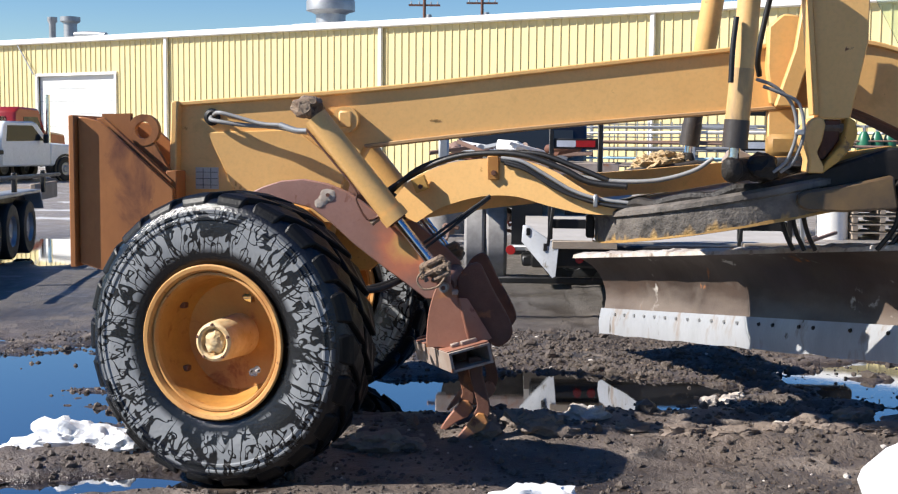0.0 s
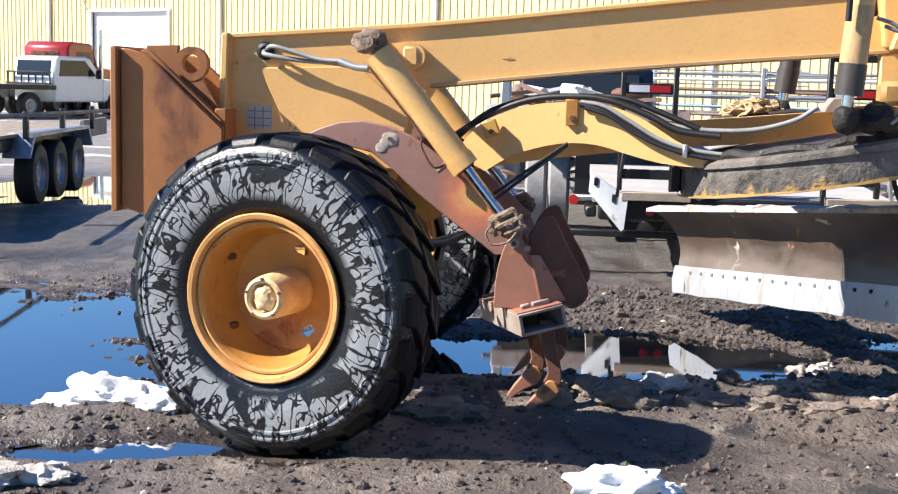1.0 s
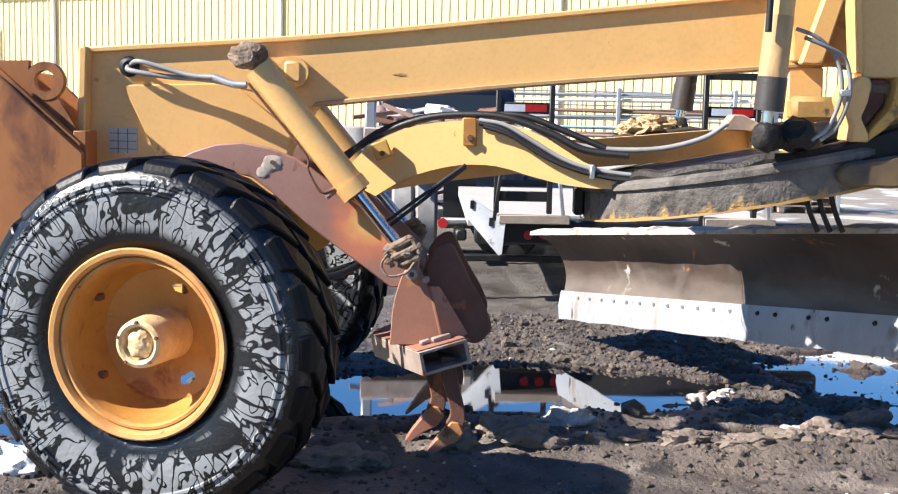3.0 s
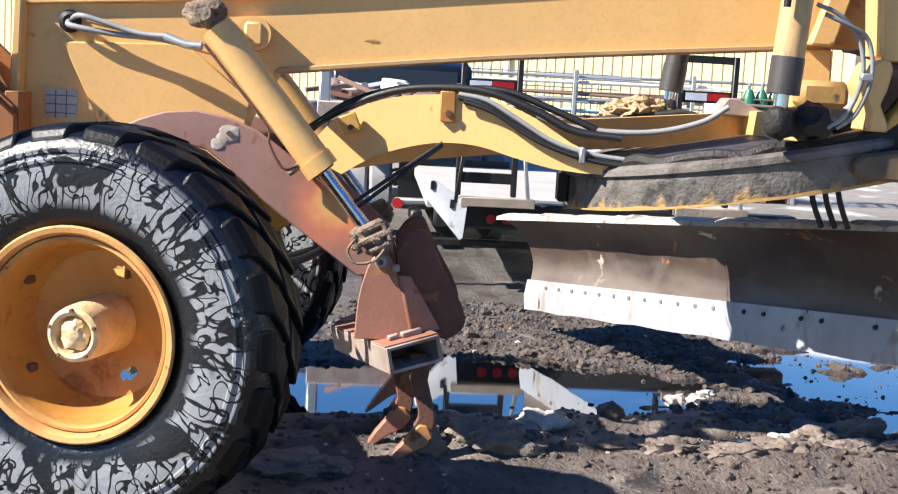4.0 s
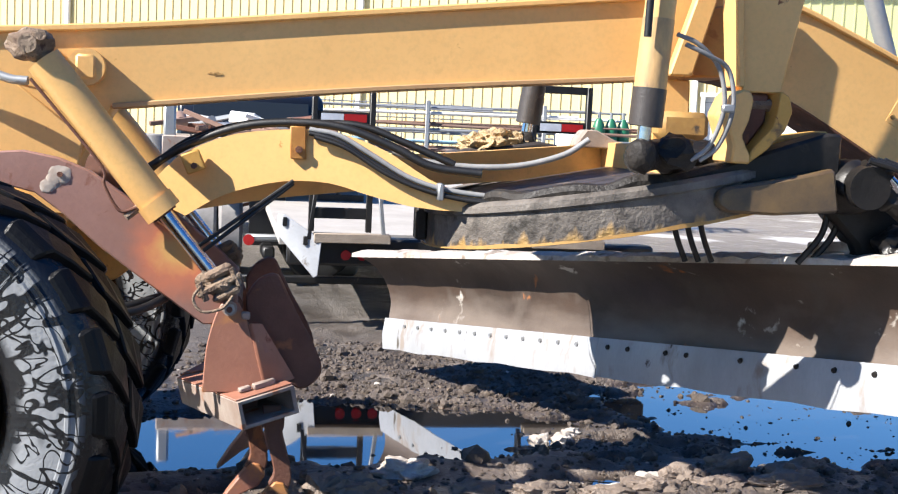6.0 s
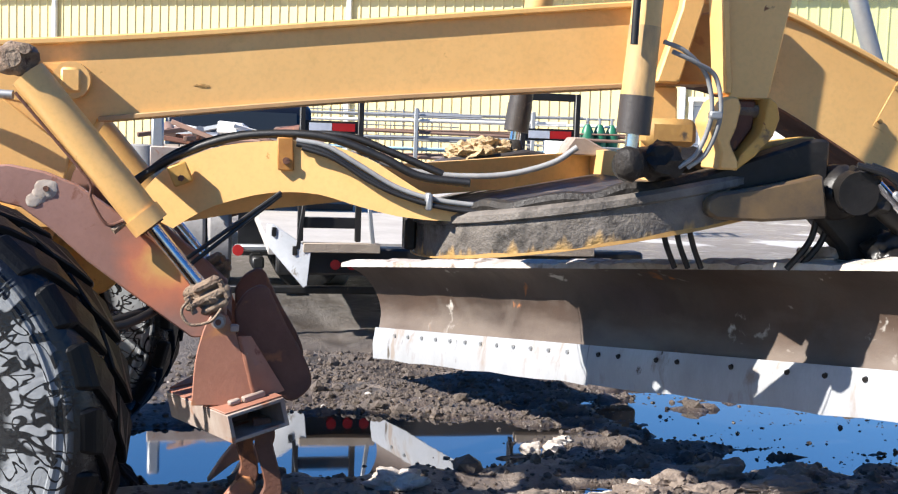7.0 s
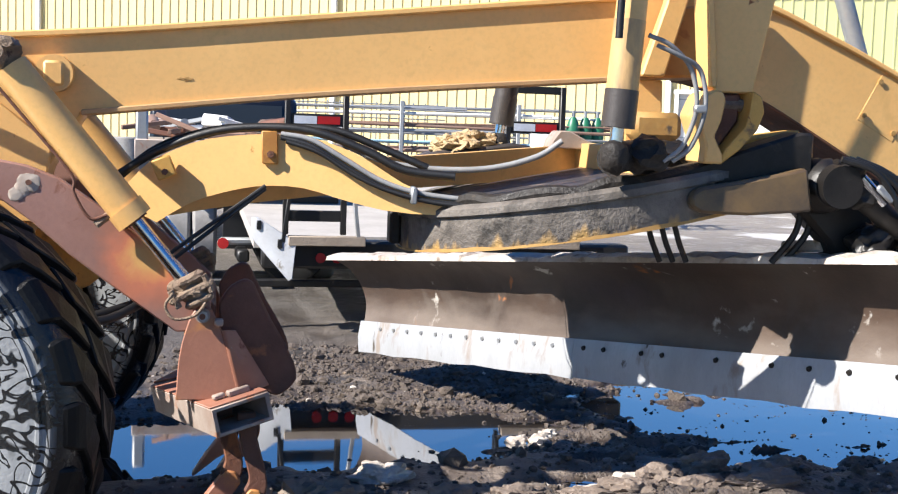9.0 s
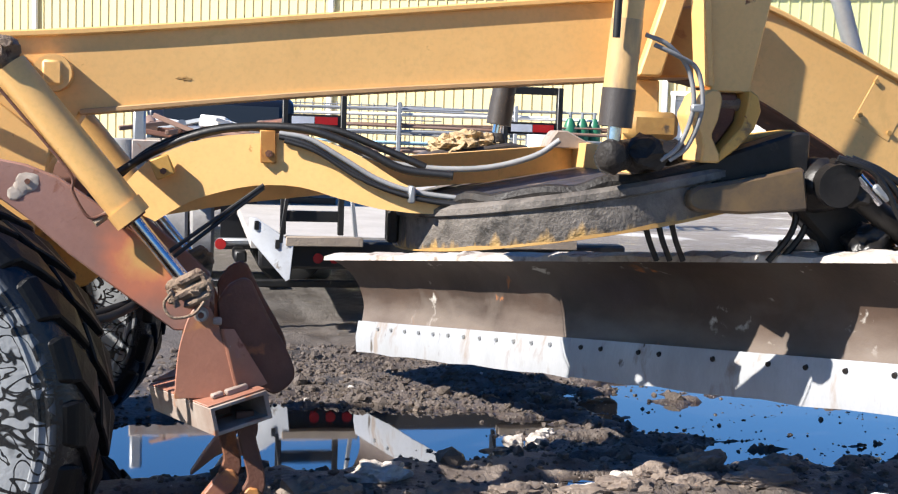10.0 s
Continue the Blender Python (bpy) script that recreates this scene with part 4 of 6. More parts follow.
for s_ in (-1, 1):
    scarifier_half(s_)
bolt = gpart("pivot_bolt", rod((0.298, -0.492, 0.87), (0.298, -0.45, 0.87), 0.023, seg=6), GALV, SC, "bare steel hexagonal bolt")
gpart("washer", rod((0.298, -0.470, 0.87), (0.298, -0.458, 0.87), 0.030, seg=24), BOX_STEEL, bolt)
gpart("bolt_shank", rod((0.298, -0.500, 0.87), (0.298, -0.488, 0.87), 0.012, seg=12), DARK_RUST, bolt)
gpart("cross_tube", rod((0.30, -0.37, 0.87), (0.30, 0.37, 0.87), 0.05), DARK_RUST, SC)
gpart("keeper_tab", box((0.362, -0.475, 0.845), (0.035, 0.03, 0.03), 0.006), BOX_STEEL, SC)


def scarifier_cylinder(v):
    cy = new("lift_cylinder")
    cy.parent = G
    cy["label"] = "yellow hydraulic cylinder with blue-shining rod"
    a, e = Vector((-0.468, v, 1.862)), Vector((0.256, v, 0.972))
    d = (e - a).normalized()
    up = Vector((-d.z, 0, d.x))
    gpart("barrel", rod(a + d * 0.07, a + d * 0.775, 0.068, seg=32), YELLOW, cy)
    gpart("gland", rod(a + d * 0.735, a + d * 0.80, 0.075, seg=32), YELLOW, cy)
    gpart("wiper_ring", rod(a + d * 0.799, a + d * 0.808, 0.052, seg=28), DARK_RUST, cy)
    gpart("rod", rod(a + d * 0.79, e, 0.030, seg=24), CHROME, cy, "shining chromed rod")
    b = lump(a, (0.085, 0.075, 0.07), 3 + v, 3, 0.2)
    rod(a + Vector((0, -0.1, 0)), Vector((a.x, math.copysign(0.13, v), a.z)), 0.035, bm=b)
    rod(a + Vector((0.045, -0.09, 0.035)), a + Vector((0.045, 0.09, 0.035)), 0.022, bm=b, seg=8)
    gpart("top_clevis", b, MUD_CAKE if v < 0 else DARK_RUST, cy, "brown mud-caked clevis")
    # clamped rod end: two caps with a flange between, bolted, set across the rod
    tilt_m = Matrix.Rotation(radians(-28), 3, "Y")
    b = lump(e, (0.085, 0.065, 0.05), 5 + v, 3, 0.18)
    box(e + Vector((0, -0.055, 0)), (0.19, 0.035, 0.03), 0.008, b, tilt_m)
    box(e + tilt_m @ Vector((0.02, -0.045, 0.045)), (0.11, 0.05, 0.04), 0.014, b, tilt_m)
    box(e + tilt_m @ Vector((0.01, -0.045, -0.045)), (0.12, 0.05, 0.035), 0.014, b, tilt_m)
    for x in (-0.07, 0.07):
        rod(e + tilt_m @ Vector((x, -0.06, -0.035)), e + tilt_m @ Vector((x, -0.06, 0.04)), 0.014, seg=6, bm=b)
    end = gpart("rod_clevis", b, MUD_CAKE, cy, "tan mud-caked clamped rod end")
    gpart("wire_loop", tube([e + tilt_m @ Vector((x, -0.085, z)) for x, z in ((-0.06, 0.03), (-0.11, 0.0), (-0.105, -0.06), (-0.03, -0.085), (0.03, -0.06))], 0.006, 8), MUD_CAKE, end)
    gpart("oil_pipe", tube([a + d * 0.10 + Vector((0, -0.03, 0)) - up * 0.078, a + d * 0.3 + Vector((0, -0.03, 0)) - up * 0.074, a + d * 0.52 + Vector((0, -0.03, 0)) - up * 0.074, a + d * 0.58 + Vector((0, -0.03, 0)) - up * 0.11, a + d * 0.69 + Vector((0, -0.03, 0)) - up * 0.125, a + d * 0.72 + Vector((0, -0.02, 0)) - up * 0.07], 0.0065, 8), DARK_RUST, cy)
    gpart("pipe_fitting", rod(a + d * 0.725 + Vector((0, -0.02, 0)) - up * 0.125, a + d * 0.725 - up * 0.05, 0.016, seg=8), MUD_CAKE, cy)


scarifier_cylinder(-0.47)
scarifier_cylinder(0.47)

# drawbar: two legs spreading from the front ball
LEG_TOP = [(-0.08, 1.29), (0.03, 1.42), (0.115, 1.482), (0.30, 1.557), (0.56, 1.588), (0.73, 1.577), (0.90, 1.52), (1.02, 1.45), (1.13, 1.39), (1.30, 1.36), (1.75, 1.37)]
LEG_LOW = [(0.10, 1.205), (0.20, 1.27), (0.31, 1.321), (0.50, 1.370), (0.69, 1.371), (0.88, 1.322), (1.13, 1.283), (1.75, 1.285)]


def drawbar_leg(slope, top_line, low_line, name):
    b = prism(smooth_line(top_line, 3) + list(reversed(smooth_line(low_line, 3))), -0.05, 0.05, 0.0)
    for v in b.verts:
        v.co.y += slope * (v.co.x + 0.1)
    return b


DB = gpart("drawbar", drawbar_leg(-0.27, LEG_TOP, LEG_LOW, "near"), YELLOW, label="swan-necked yellow drawbar")
b = drawbar_leg(0.30, [(0.0, 1.30), (0.3, 1.42), (0.7, 1.475), (1.22, 1.50), (2.13, 1.58)], [(0.0, 1.2), (0.5, 1.28), (1.22, 1.35), (2.14, 1.42)], "far")
gpart("drawbar_leg", b, YELLOW, DB)
gpart("cross_plate", prism([(2.10, 1.585), (2.14, 1.59), (2.14, 1.40), (2.10, 1.40)], -0.3, 0.62, 0.0), YELLOW, DB)
gpart("clip", prism([(0.52, 1.60), (0.585, 1.60), (0.59, 1.465), (0.525, 1.465)], -0.255, -0.225, 0.004), RIM_PAINT, DB, "rusty hose clip")
gpart("pad", prism([(0.075, 1.46), (0.15, 1.49), (0.185, 1.41), (0.11, 1.38)], -0.20, -0.14, 0.006), YELLOW_DIRTY, DB)
gpart("clip_bolt", rod((0.558, -0.27, 1.505), (0.558, -0.25, 1.505), 0.016, seg=6), DARK_RUST, DB)
gpart("pad_bolt", rod((0.135, -0.22, 1.42), (0.135, -0.19, 1.42), 0.014, seg=6), DARK_RUST, DB)
gpart("front_ball", lump((-0.08, 0, 1.25), (0.12, 0.12, 0.12), 2, 3, 0.1), GREASE, DB)


def leg_v(u):
    return -0.27 * (u + 0.1)


for off, r, m_, pts in (
        (-0.030, 0.018, HOSE_BLACK, [(-0.1, 1.37), (0.1, 1.50), (0.33, 1.59), (0.56, 1.615), (0.75, 1.60), (0.95, 1.53), (1.1, 1.46), (1.3, 1.44)]),
        (0.03, 0.016, HOSE_BLACK, [(-0.1, 1.35), (0.1, 1.515), (0.35, 1.60), (0.56, 1.61), (0.8, 1.615), (1.0, 1.55), (1.2, 1.47)]),
        (-0.060, 0.011, HOSE_GREY, [(0.60, 1.59), (0.72, 1.57), (0.85, 1.50), (1.0, 1.415), (1.15, 1.37), (1.35, 1.35), (1.55, 1.345)]),
        (-0.072, 0.011, HOSE_BLACK, [(0.60, 1.575), (0.72, 1.545), (0.85, 1.47), (1.0, 1.39), (1.15, 1.345), (1.35, 1.33), (1.6, 1.34)]),
        (-0.09, 0.010, HOSE_BLACK, [(0.62, 1.56), (0.75, 1.52), (0.9, 1.43), (1.05, 1.37), (1.25, 1.33), (1.5, 1.325)]),
        (0.22, 0.013, HOSE_GREY, [(0.8, 1.60), (0.95, 1.52), (1.1, 1.475), (1.3, 1.46), (1.5, 1.475), (1.68, 1.53), (1.78, 1.60)])):
    gpart("hydraulic_hose", tube([(u, leg_v(u) + off, z) for u, z in pts], r), m_, DB)
gpart("hose_clamp", box((1.13, leg_v(1.13) - 0.075, 1.36), (0.025, 0.07, 0.07), 0.006), GALV, DB)
for dz in (0, 0.035):
    gpart("lean_hose", tube([(0.17, -0.34, 1.07 + dz), (0.54, -0.26, 1.365 + dz * 0.3)], 0.009, 8, 1), HOSE_BLACK)

# circle: toothed ring, tilted with the blade
cb = bmesh.new()
NSEG, CU, RO, RI = 96, 2.0, 0.87, 0.70
prof = [(RO - 0.05, 0.185), (RO - 0.01, 0.18), (RO, 0.165), (RO, 0.145), (RO - 0.012, 0.14), (RO - 0.012, 0.012), (RO - 0.02, 0.0), (RI, 0.0), (RI, 0.18)]
rings = []
for k in range(NSEG):
    a = 2 * math.pi * k / NSEG
    rings.append([cb.verts.new((CU + r * math.cos(a), r * math.sin(a), 1.11 + h + 0.193 * (CU + r * math.cos(a) - 1.158))) for r, h in prof])
for k in range(NSEG):
    p_, q_ = rings[k], rings[(k + 1) % NSEG]
    for i in range(len(prof)):
        cb.faces.new((p_[i], p_[(i + 1) % len(prof)], q_[(i + 1) % len(prof)], q_[i]))
CIRCLE = gpart("circle", cb, RING_DIRT, label="yellow blade circle caked with black grease")
wb_ = bmesh.new()
band = [[wb_.verts.new((CU + (RO + 0.003) * math.cos(a), (RO + 0.003) * math.sin(a), 1.11 + h + 0.193 * (CU + RO * math.cos(a) - 1.158))) for h in (0.004, 0.016 + 0.004 * math.sin(a * 7.0) + 0.003 * math.sin(a * 23))] for a in np.linspace(0, 2 * math.pi, 120, endpoint=False)]
for k in range(120):
    wb_.faces.new((band[k][0], band[(k + 1) % 120][0], band[(k + 1) % 120][1], band[k][1]))
gpart("wear_band", wb_, BROWN_YELLOW, CIRCLE, "bare yellow band along the lower edge")
gpart("centre_plate", prism([(1.36, 1.33), (2.1, 1.47), (2.1, 1.45), (1.36, 1.31)], -0.5, 0.5, 0.0), GREASE_FILM, CIRCLE, "dirt-covered plate inside the circle")
gpart("grease_ridge", tube([(CU + 0.80 * math.cos(a), 0.80 * math.sin(a), 1.30 + 0.193 * (CU + 0.8 * math.cos(a) - 1.158) + 0.012 * math.sin(a * 17)) for a in np.linspace(radians(192), radians(300), 14)], 0.035, 8, 3), GREASE, CIRCLE)
lip = bmesh.new()
lr = [[lip.verts.new((CU + r * math.cos(a), r * math.sin(a), 1.11 + h + 0.193 * (CU + r * math.cos(a) - 1.158))) for r, h in ((RO + 0.006, 0.15), (RO + 0.006, 0.176), (RO - 0.012, 0.19), (RO - 0.12, 0.19))] for a in np.linspace(0, 2 * math.pi, 120, endpoint=False)]
for k in range(120):
    for i in range(3):
        lip.faces.new((lr[k][i], lr[(k + 1) % 120][i], lr[(k + 1) % 120][i + 1], lr[k][i + 1]))
gpart("circle_lip", lip, RING_DIRT, CIRCLE)
# the shadow over the shoe is painted in with a near-black material
gpart("guide_shoe", box((1.115, 0.02, 1.205), (0.05, 0.10, 0.16), 0.01), GREASE, CIRCLE, "guide shoe darkened for the shadow on it")
gpart("circle_arm", prism([(1.98, 1.40), (2.06, 1.48), (2.2, 1.535), (2.60, 1.668), (2.66, 1.665), (2.66, 1.50), (2.3, 1.43), (2.05, 1.36)], -0.82, -0.66, 0.012), TAR, CIRCLE, "black greasy side beam")
gpart("side_rail", prism([(2.13, 1.42), (2.17, 1.445), (2.36, 1.478), (2.60, 1.53), (2.63, 1.36), (2.36, 1.34), (2.17, 1.345), (2.13, 1.37)], -0.90, -0.84, 0.012), GREASY_BROWN, CIRCLE, "greasy brown side rail")
b = box((2.53, -0.56, 1.605), (0.34, 0.16, 0.10), 0.012, rot=Matrix.Rotation(radians(-8), 3, "Y"))
gpart("box_tube", b, YELLOW_DIRTY, CIRCLE)
b = prism([(2.05, 1.395), (2.3, 1.45), (2.6, 1.56), (2.6, 1.53), (2.3, 1.41), (2.05, 1.37)], -0.62, 0.3, 0.008)
gpart("top_plate", b, DUSTY, CIRCLE, "pale dirt-covered top plate")

# lift cylinders
def lift_cylinder(v, base, top_, dirty):
    cy = new("blade_lift_cylinder")
    cy.parent = G
    cy["label"] = "yellow blade lift cylinder with greasy collar"
    a, e = Vector((*base[:1], v, base[1])), Vector((top_[0], v, top_[1]))
    d = (e - a).normalized()
    gpart("rod", rod(a, a + d * 0.2, 0.027), CHROME, cy)
    gpart("ball_end", lump(a, (0.055, 0.055, 0.07), 8 + v, 3, 0.12), GREASE, cy, "greasy ball joint")
    gpart("collar", tube([a + d * 0.105, a + d * 0.12, a + d * 0.23, a + d * 0.245], 0.063, 28, 1), GREASE_FILM, cy, "greasy black collar")
    gpart("barrel", rod(a + d * 0.235, e, 0.058 if dirty else 0.06, 0.056, 28), BARE_YELLOW if dirty else GREASE_FILM, cy)
    if dirty:
        gpart("grease_coat", rod(a + d * 0.24, a + d * 0.50, 0.0600, 0.0592, 28), SMEARED, cy, "grease-smeared lower barrel")
    return d


lift_cylinder(-0.97, (1.79, 1.555), (1.875, 2.75), True)
lift_cylinder(0.80, (1.745, 1.56), (1.80, 1.98), False)
gpart("upper_lift_barrel", rod((1.80, 0.80, 1.96), (1.90, 0.72, 2.75), 0.07, seg=24), YELLOW, label="yellow upper barrel of the far lift cylinder")
gpart("lift_arm_stub", tube([(1.79, -0.92, 1.54), (1.92, -0.80, 1.555), (2.06, -0.6, 1.50), (2.15, -0.45, 1.45)], 0.06, 12, 4), GREASE, label="greasy black arm")
gpart("grease_lump", lump((1.95, -0.88, 1.565), (0.085, 0.07, 0.065), 21, 3, 0.3), GREASE)

gpart("far_lift_arm", prism([(1.30, 1.43), (1.31, 1.485), (1.42, 1.525), (1.62, 1.545), (1.80, 1.575), (1.9, 1.56), (1.9, 1.45), (1.6, 1.42)], 0.68, 0.92, 0.012), GREASE_FILM, label="greasy black lift arm")
for k_, (u, v, z, a, c_, h_) in enumerate(((1.50, 0.78, 1.545, 0.11, 0.10, 0.06), (1.60, 0.80, 1.565, 0.12, 0.11, 0.062), (1.69, 0.82, 1.565, 0.07, 0.09, 0.05))):
    gpart("dried_dirt", lump((u, v, z), (a, c_, h_), 71 + k_, 4, 0.35, None, None, 2.5), STRAW_DIRT, label="pale dry dirt and straw heap")
gpart("cover_plate", prism([(1.945, 1.56), (1.955, 1.60), (1.99, 1.645), (2.04, 1.645), (2.12, 1.605), (2.20, 1.575), (2.20, 1.555)], 0.50, 0.66, 0.006), BOX_STEEL, label="bare grey steel cover plate")

# saddle, link plate and bank brackets on the beam
LINK = gpart("link_plate", prism([(2.165, 2.62), (2.475, 2.62), (2.475, 2.2), (2.398, 1.812), (2.235, 1.812), (2.205, 2.2)], -0.80, -0.70, 0.006), YELLOW, label="wide yellow tapering link plate")
gpart("edge_plate", prism([(2.138, 2.62), (2.165, 2.62), (2.235, 1.83), (2.212, 1.83)], -0.83, -0.68, 0.004), YELLOW, LINK)
gpart("cross_head", box((2.12, -0.75, 2.52), (0.75, 0.14, 0.10), 0.01), YELLOW, LINK)
gpart("clevis_plate", prism([(2.185, 1.80), (2.215, 1.818), (2.25, 1.815), (2.265, 1.78), (2.25, 1.70), (2.225, 1.64), (2.262, 1.57), (2.268, 1.535), (2.185, 1.535), (2.192, 1.60), (2.172, 1.66), (2.15, 1.72)], -0.86, -0.66, 0.008), YELLOW, LINK, "worn yellow clevis lug")
gpart("clevis_plate", prism([(2.375, 1.82), (2.41, 1.80), (2.425, 1.74), (2.40, 1.67), (2.33, 1.59), (2.25, 1.53), (2.27, 1.59), (2.35, 1.68), (2.365, 1.74)], -0.86, -0.66, 0.006), YELLOW_DIRTY, LINK, "worn yellow clevis lug")
gpart("clevis_pin", rod((2.20, -0.76, 1.765), (2.43, -0.76, 1.765), 0.026), MUD_CAKE, LINK)
gpart("clevis_block", prism([(2.27, 1.81), (2.36, 1.81), (2.35, 1.70), (2.28, 1.60), (2.23, 1.60), (2.26, 1.70)], -0.78, -0.70, 0.01), DARK_RUST, LINK)
gpart("lift_bracket", prism([(2.215, 1.885), (2.44, 1.895), (2.456, 2.129), (2.356, 2.20), (2.27, 2.18), (2.20, 2.05)], -0.27, -0.16, 0.01), RIM_PAINT, label="orange-brown lift bracket")
gpart("bracket_rib", prism([(2.10, 1.885), (2.205, 1.885), (2.30, 2.22), (2.33, 2.5), (2.24, 2.5), (2.20, 2.2)], -0.33, -0.27, 0.008), YELLOW)
gpart("bracket_cheek", prism([(2.07, 2.1), (2.07, 2.33), (2.15, 2.40), (2.24, 2.39), (2.30, 2.16), (2.28, 1.9), (2.1, 1.9)], -0.23, -0.13, 0.01), YELLOW)
gpart("saddle_post", prism([(2.09, 1.88), (2.26, 1.88), (2.27, 1.60), (2.22, 1.52), (2.10, 1.52)], -0.16, -0.08, 0.008), YELLOW)
gpart("saddle_block", box((2.175, -0.30, 1.675), (0.22, 0.13, 0.12), 0.025), BROWN_YELLOW)
gpart("valve_lump", lump((2.20, -0.45, 1.565), (0.12, 0.08, 0.05), 31, 3, 0.3), HOSE_BLACK)
for off in (0, 0.035):
    gpart("hydraulic_hose", tube([(1.89 + off, -1.0, 2.00 - off), (1.98 + off, -1.0, 1.965 - off), (2.07 + off, -0.98, 1.88), (2.10 + off, -0.97, 1.74), (2.06 + off, -0.95, 1.60), (2.0 + off, -0.92, 1.54)], 0.009), HOSE_GREY)
gpart("hose_clamp", box((2.115, -0.97, 1.74), (0.05, 0.03, 0.03), 0.006), GALV)
gpart("hydraulic_hose", tube([(1.78, -1.04, 2.3), (1.765, -1.05, 2.15), (1.76, -1.05, 1.98)], 0.014), HOSE_BLACK)
gpart("hydraulic_hose", tube([(2.08, -0.5, 2.7), (2.02, -0.48, 2.4), (1.98, -0.46, 2.16), (2.0, -0.4, 2.05)], 0.016), HOSE_BLACK)
panel = gpart("access_panel", prism([(3.205, 1.742), (3.318, 1.955), (3.492, 1.858), (3.384, 1.645)], -0.1425, -0.13, 0.001), YELLOW, label="bolted access panel")
for u, z in ((3.305, 1.916), (3.462, 1.834), (3.234, 1.762), (3.384, 1.685)):
    gpart("panel_bolt", rod((u, -0.153, z), (u, -0.14, z), 0.012, 0.010, seg=8), BROWN_YELLOW, panel)
gpart("paint_chip", lump((0.213, -0.1405, 1.80), (0.028, 0.0022, 0.007), 77, 3, 0.5, None, None, 2.5), BROWN_YELLOW, label="brown chip in the paint")

# moldboard with cutting edge
BLADE = new("moldboard")
BLADE.parent = G
bd = Vector((0.353, -0.935, 0))
bn = Vector((0.935, 0.353, 0))
ux = Vector((bd.x, bd.y, 0.102)).normalized()
uz = bn.cross(ux)
uz = uz if uz.z > 0 else -uz
frame_m = Matrix((( ux.x, bn.x, uz.x, 1.486), (ux.y, bn.y, uz.y, 9.874), (ux.z, bn.z, uz.z, 0.150), (0, 0, 0, 1)))
BLADE.matrix_basis = (pose(0, 7.33, 0, 0, 0, -4.5)).inverted() @ frame_m
BLADE["label"] = "long scoured steel grader blade with bright cutting edge"
BL = 4.25
bp = smooth_line([(0.035, 0.10), (0.058, 0.2), (0.078, 0.32), (0.062, 0.43), (0.005, 0.53), (-0.09, 0.60), (-0.155, 0.628)], 4)
b = bmesh.new()
back = [(n_ + 0.03, h_ + 0.006) for n_, h_ in bp]
pr = bp + list(reversed(back))
NB = 40
rows_ = []
for i in range(NB + 1):
    s_ = -0.02 + BL * i / NB
    wob = 0.004 * math.sin(i * 1.7) + 0.003 * math.sin(i * 0.6)
    end = 0.012 * math.sin(i * 9.1) if i in (0, NB) else 0
    rows_.append([b.verts.new((s_ + end - 0.10 * max(0, (h_ - 0.3) / 0.33) * (1 if i == 0 else 0) * 0.8, n_ + wob, h_)) for n_, h_ in pr])
for p_, q_ in zip(rows_, rows_[1:]):
    for k in range(len(pr)):
        b.faces.new((p_[k], p_[(k + 1) % len(pr)], q_[(k + 1) % len(pr)], q_[k]))
b.faces.new(rows_[0])
b.faces.new(list(reversed(rows_[-1])))
gpart("curved_plate", b, BLADE_STEEL, BLADE, "brown-grey scoured curved plate")
for k in range(2):
    b = bmesh.new()
    rows_ = []
    for i in range(11):
        s_ = -0.01 + (BL / 2) * (k + i / 10) + (0.003 if k and i == 0 else 0)
        jag = 0.006 * math.sin(i * 2.3 + k)
        rows_.append([b.verts.new((s_, n_, h_)) for n_, h_ in ((0.0, jag), (-0.002, 0.1), (0.024, 0.205), (0.045, 0.2), (0.02, 0.1), (0.02, 0.01 + jag))])
    for p_, q_ in zip(rows_, rows_[1:]):
        for j in range(6):
            b.faces.new((p_[j], p_[(j + 1) % 6], q_[(j + 1) % 6], q_[j]))
    b.faces.new(rows_[0])
    b.faces.new(list(reversed(rows_[-1])))
    edge = gpart("cutting_edge", b, EDGE_STEEL, BLADE, "bright worn cutting edge")
    pos = [0.25 + 0.155 * j for j in range(12)] if k == 0 else [2.2, 2.35, 2.62, 2.76, 3.1, 3.42, 3.62, 3.82, 4.05]
    for s_ in pos:
        gpart("edge_bolt", rod((s_, 0.035, 0.165), (s_, 0.004, 0.160), 0.014, 0.012, seg=8), GALV if k == 0 else TAR, edge)
b = bmesh.new()
strip_rows = []
for i in range(61):
    s_ = -0.11 + (BL + 0.1) * i / 60
    j = 0.006 * math.sin(i * 2.9) + 0.004 * math.sin(i * 7.3)
    strip_rows.append([b.verts.new((s_, y_, z_)) for y_, z_ in ((-0.17, 0.612), (-0.165, 0.638 + j), (-0.09, 0.655 + j), (0.02, 0.65 + j), (0.02, 0.61))])
for p_, q_ in zip(strip_rows, strip_rows[1:]):
    for k in range(5):
        b.faces.new((p_[k], p_[(k + 1) % 5], q_[(k + 1) % 5], q_[k]))
b.faces.new(strip_rows[0])
b.faces.new(list(reversed(strip_rows[-1])))
gpart("top_rail", b, MUD_SNOW, BLADE, "top rail with frozen dirt on it")
gpart("back_rail", box((2.1, 0.12, 0.44), (3.6, 0.07, 0.08), 0.01), GREASE, BLADE)
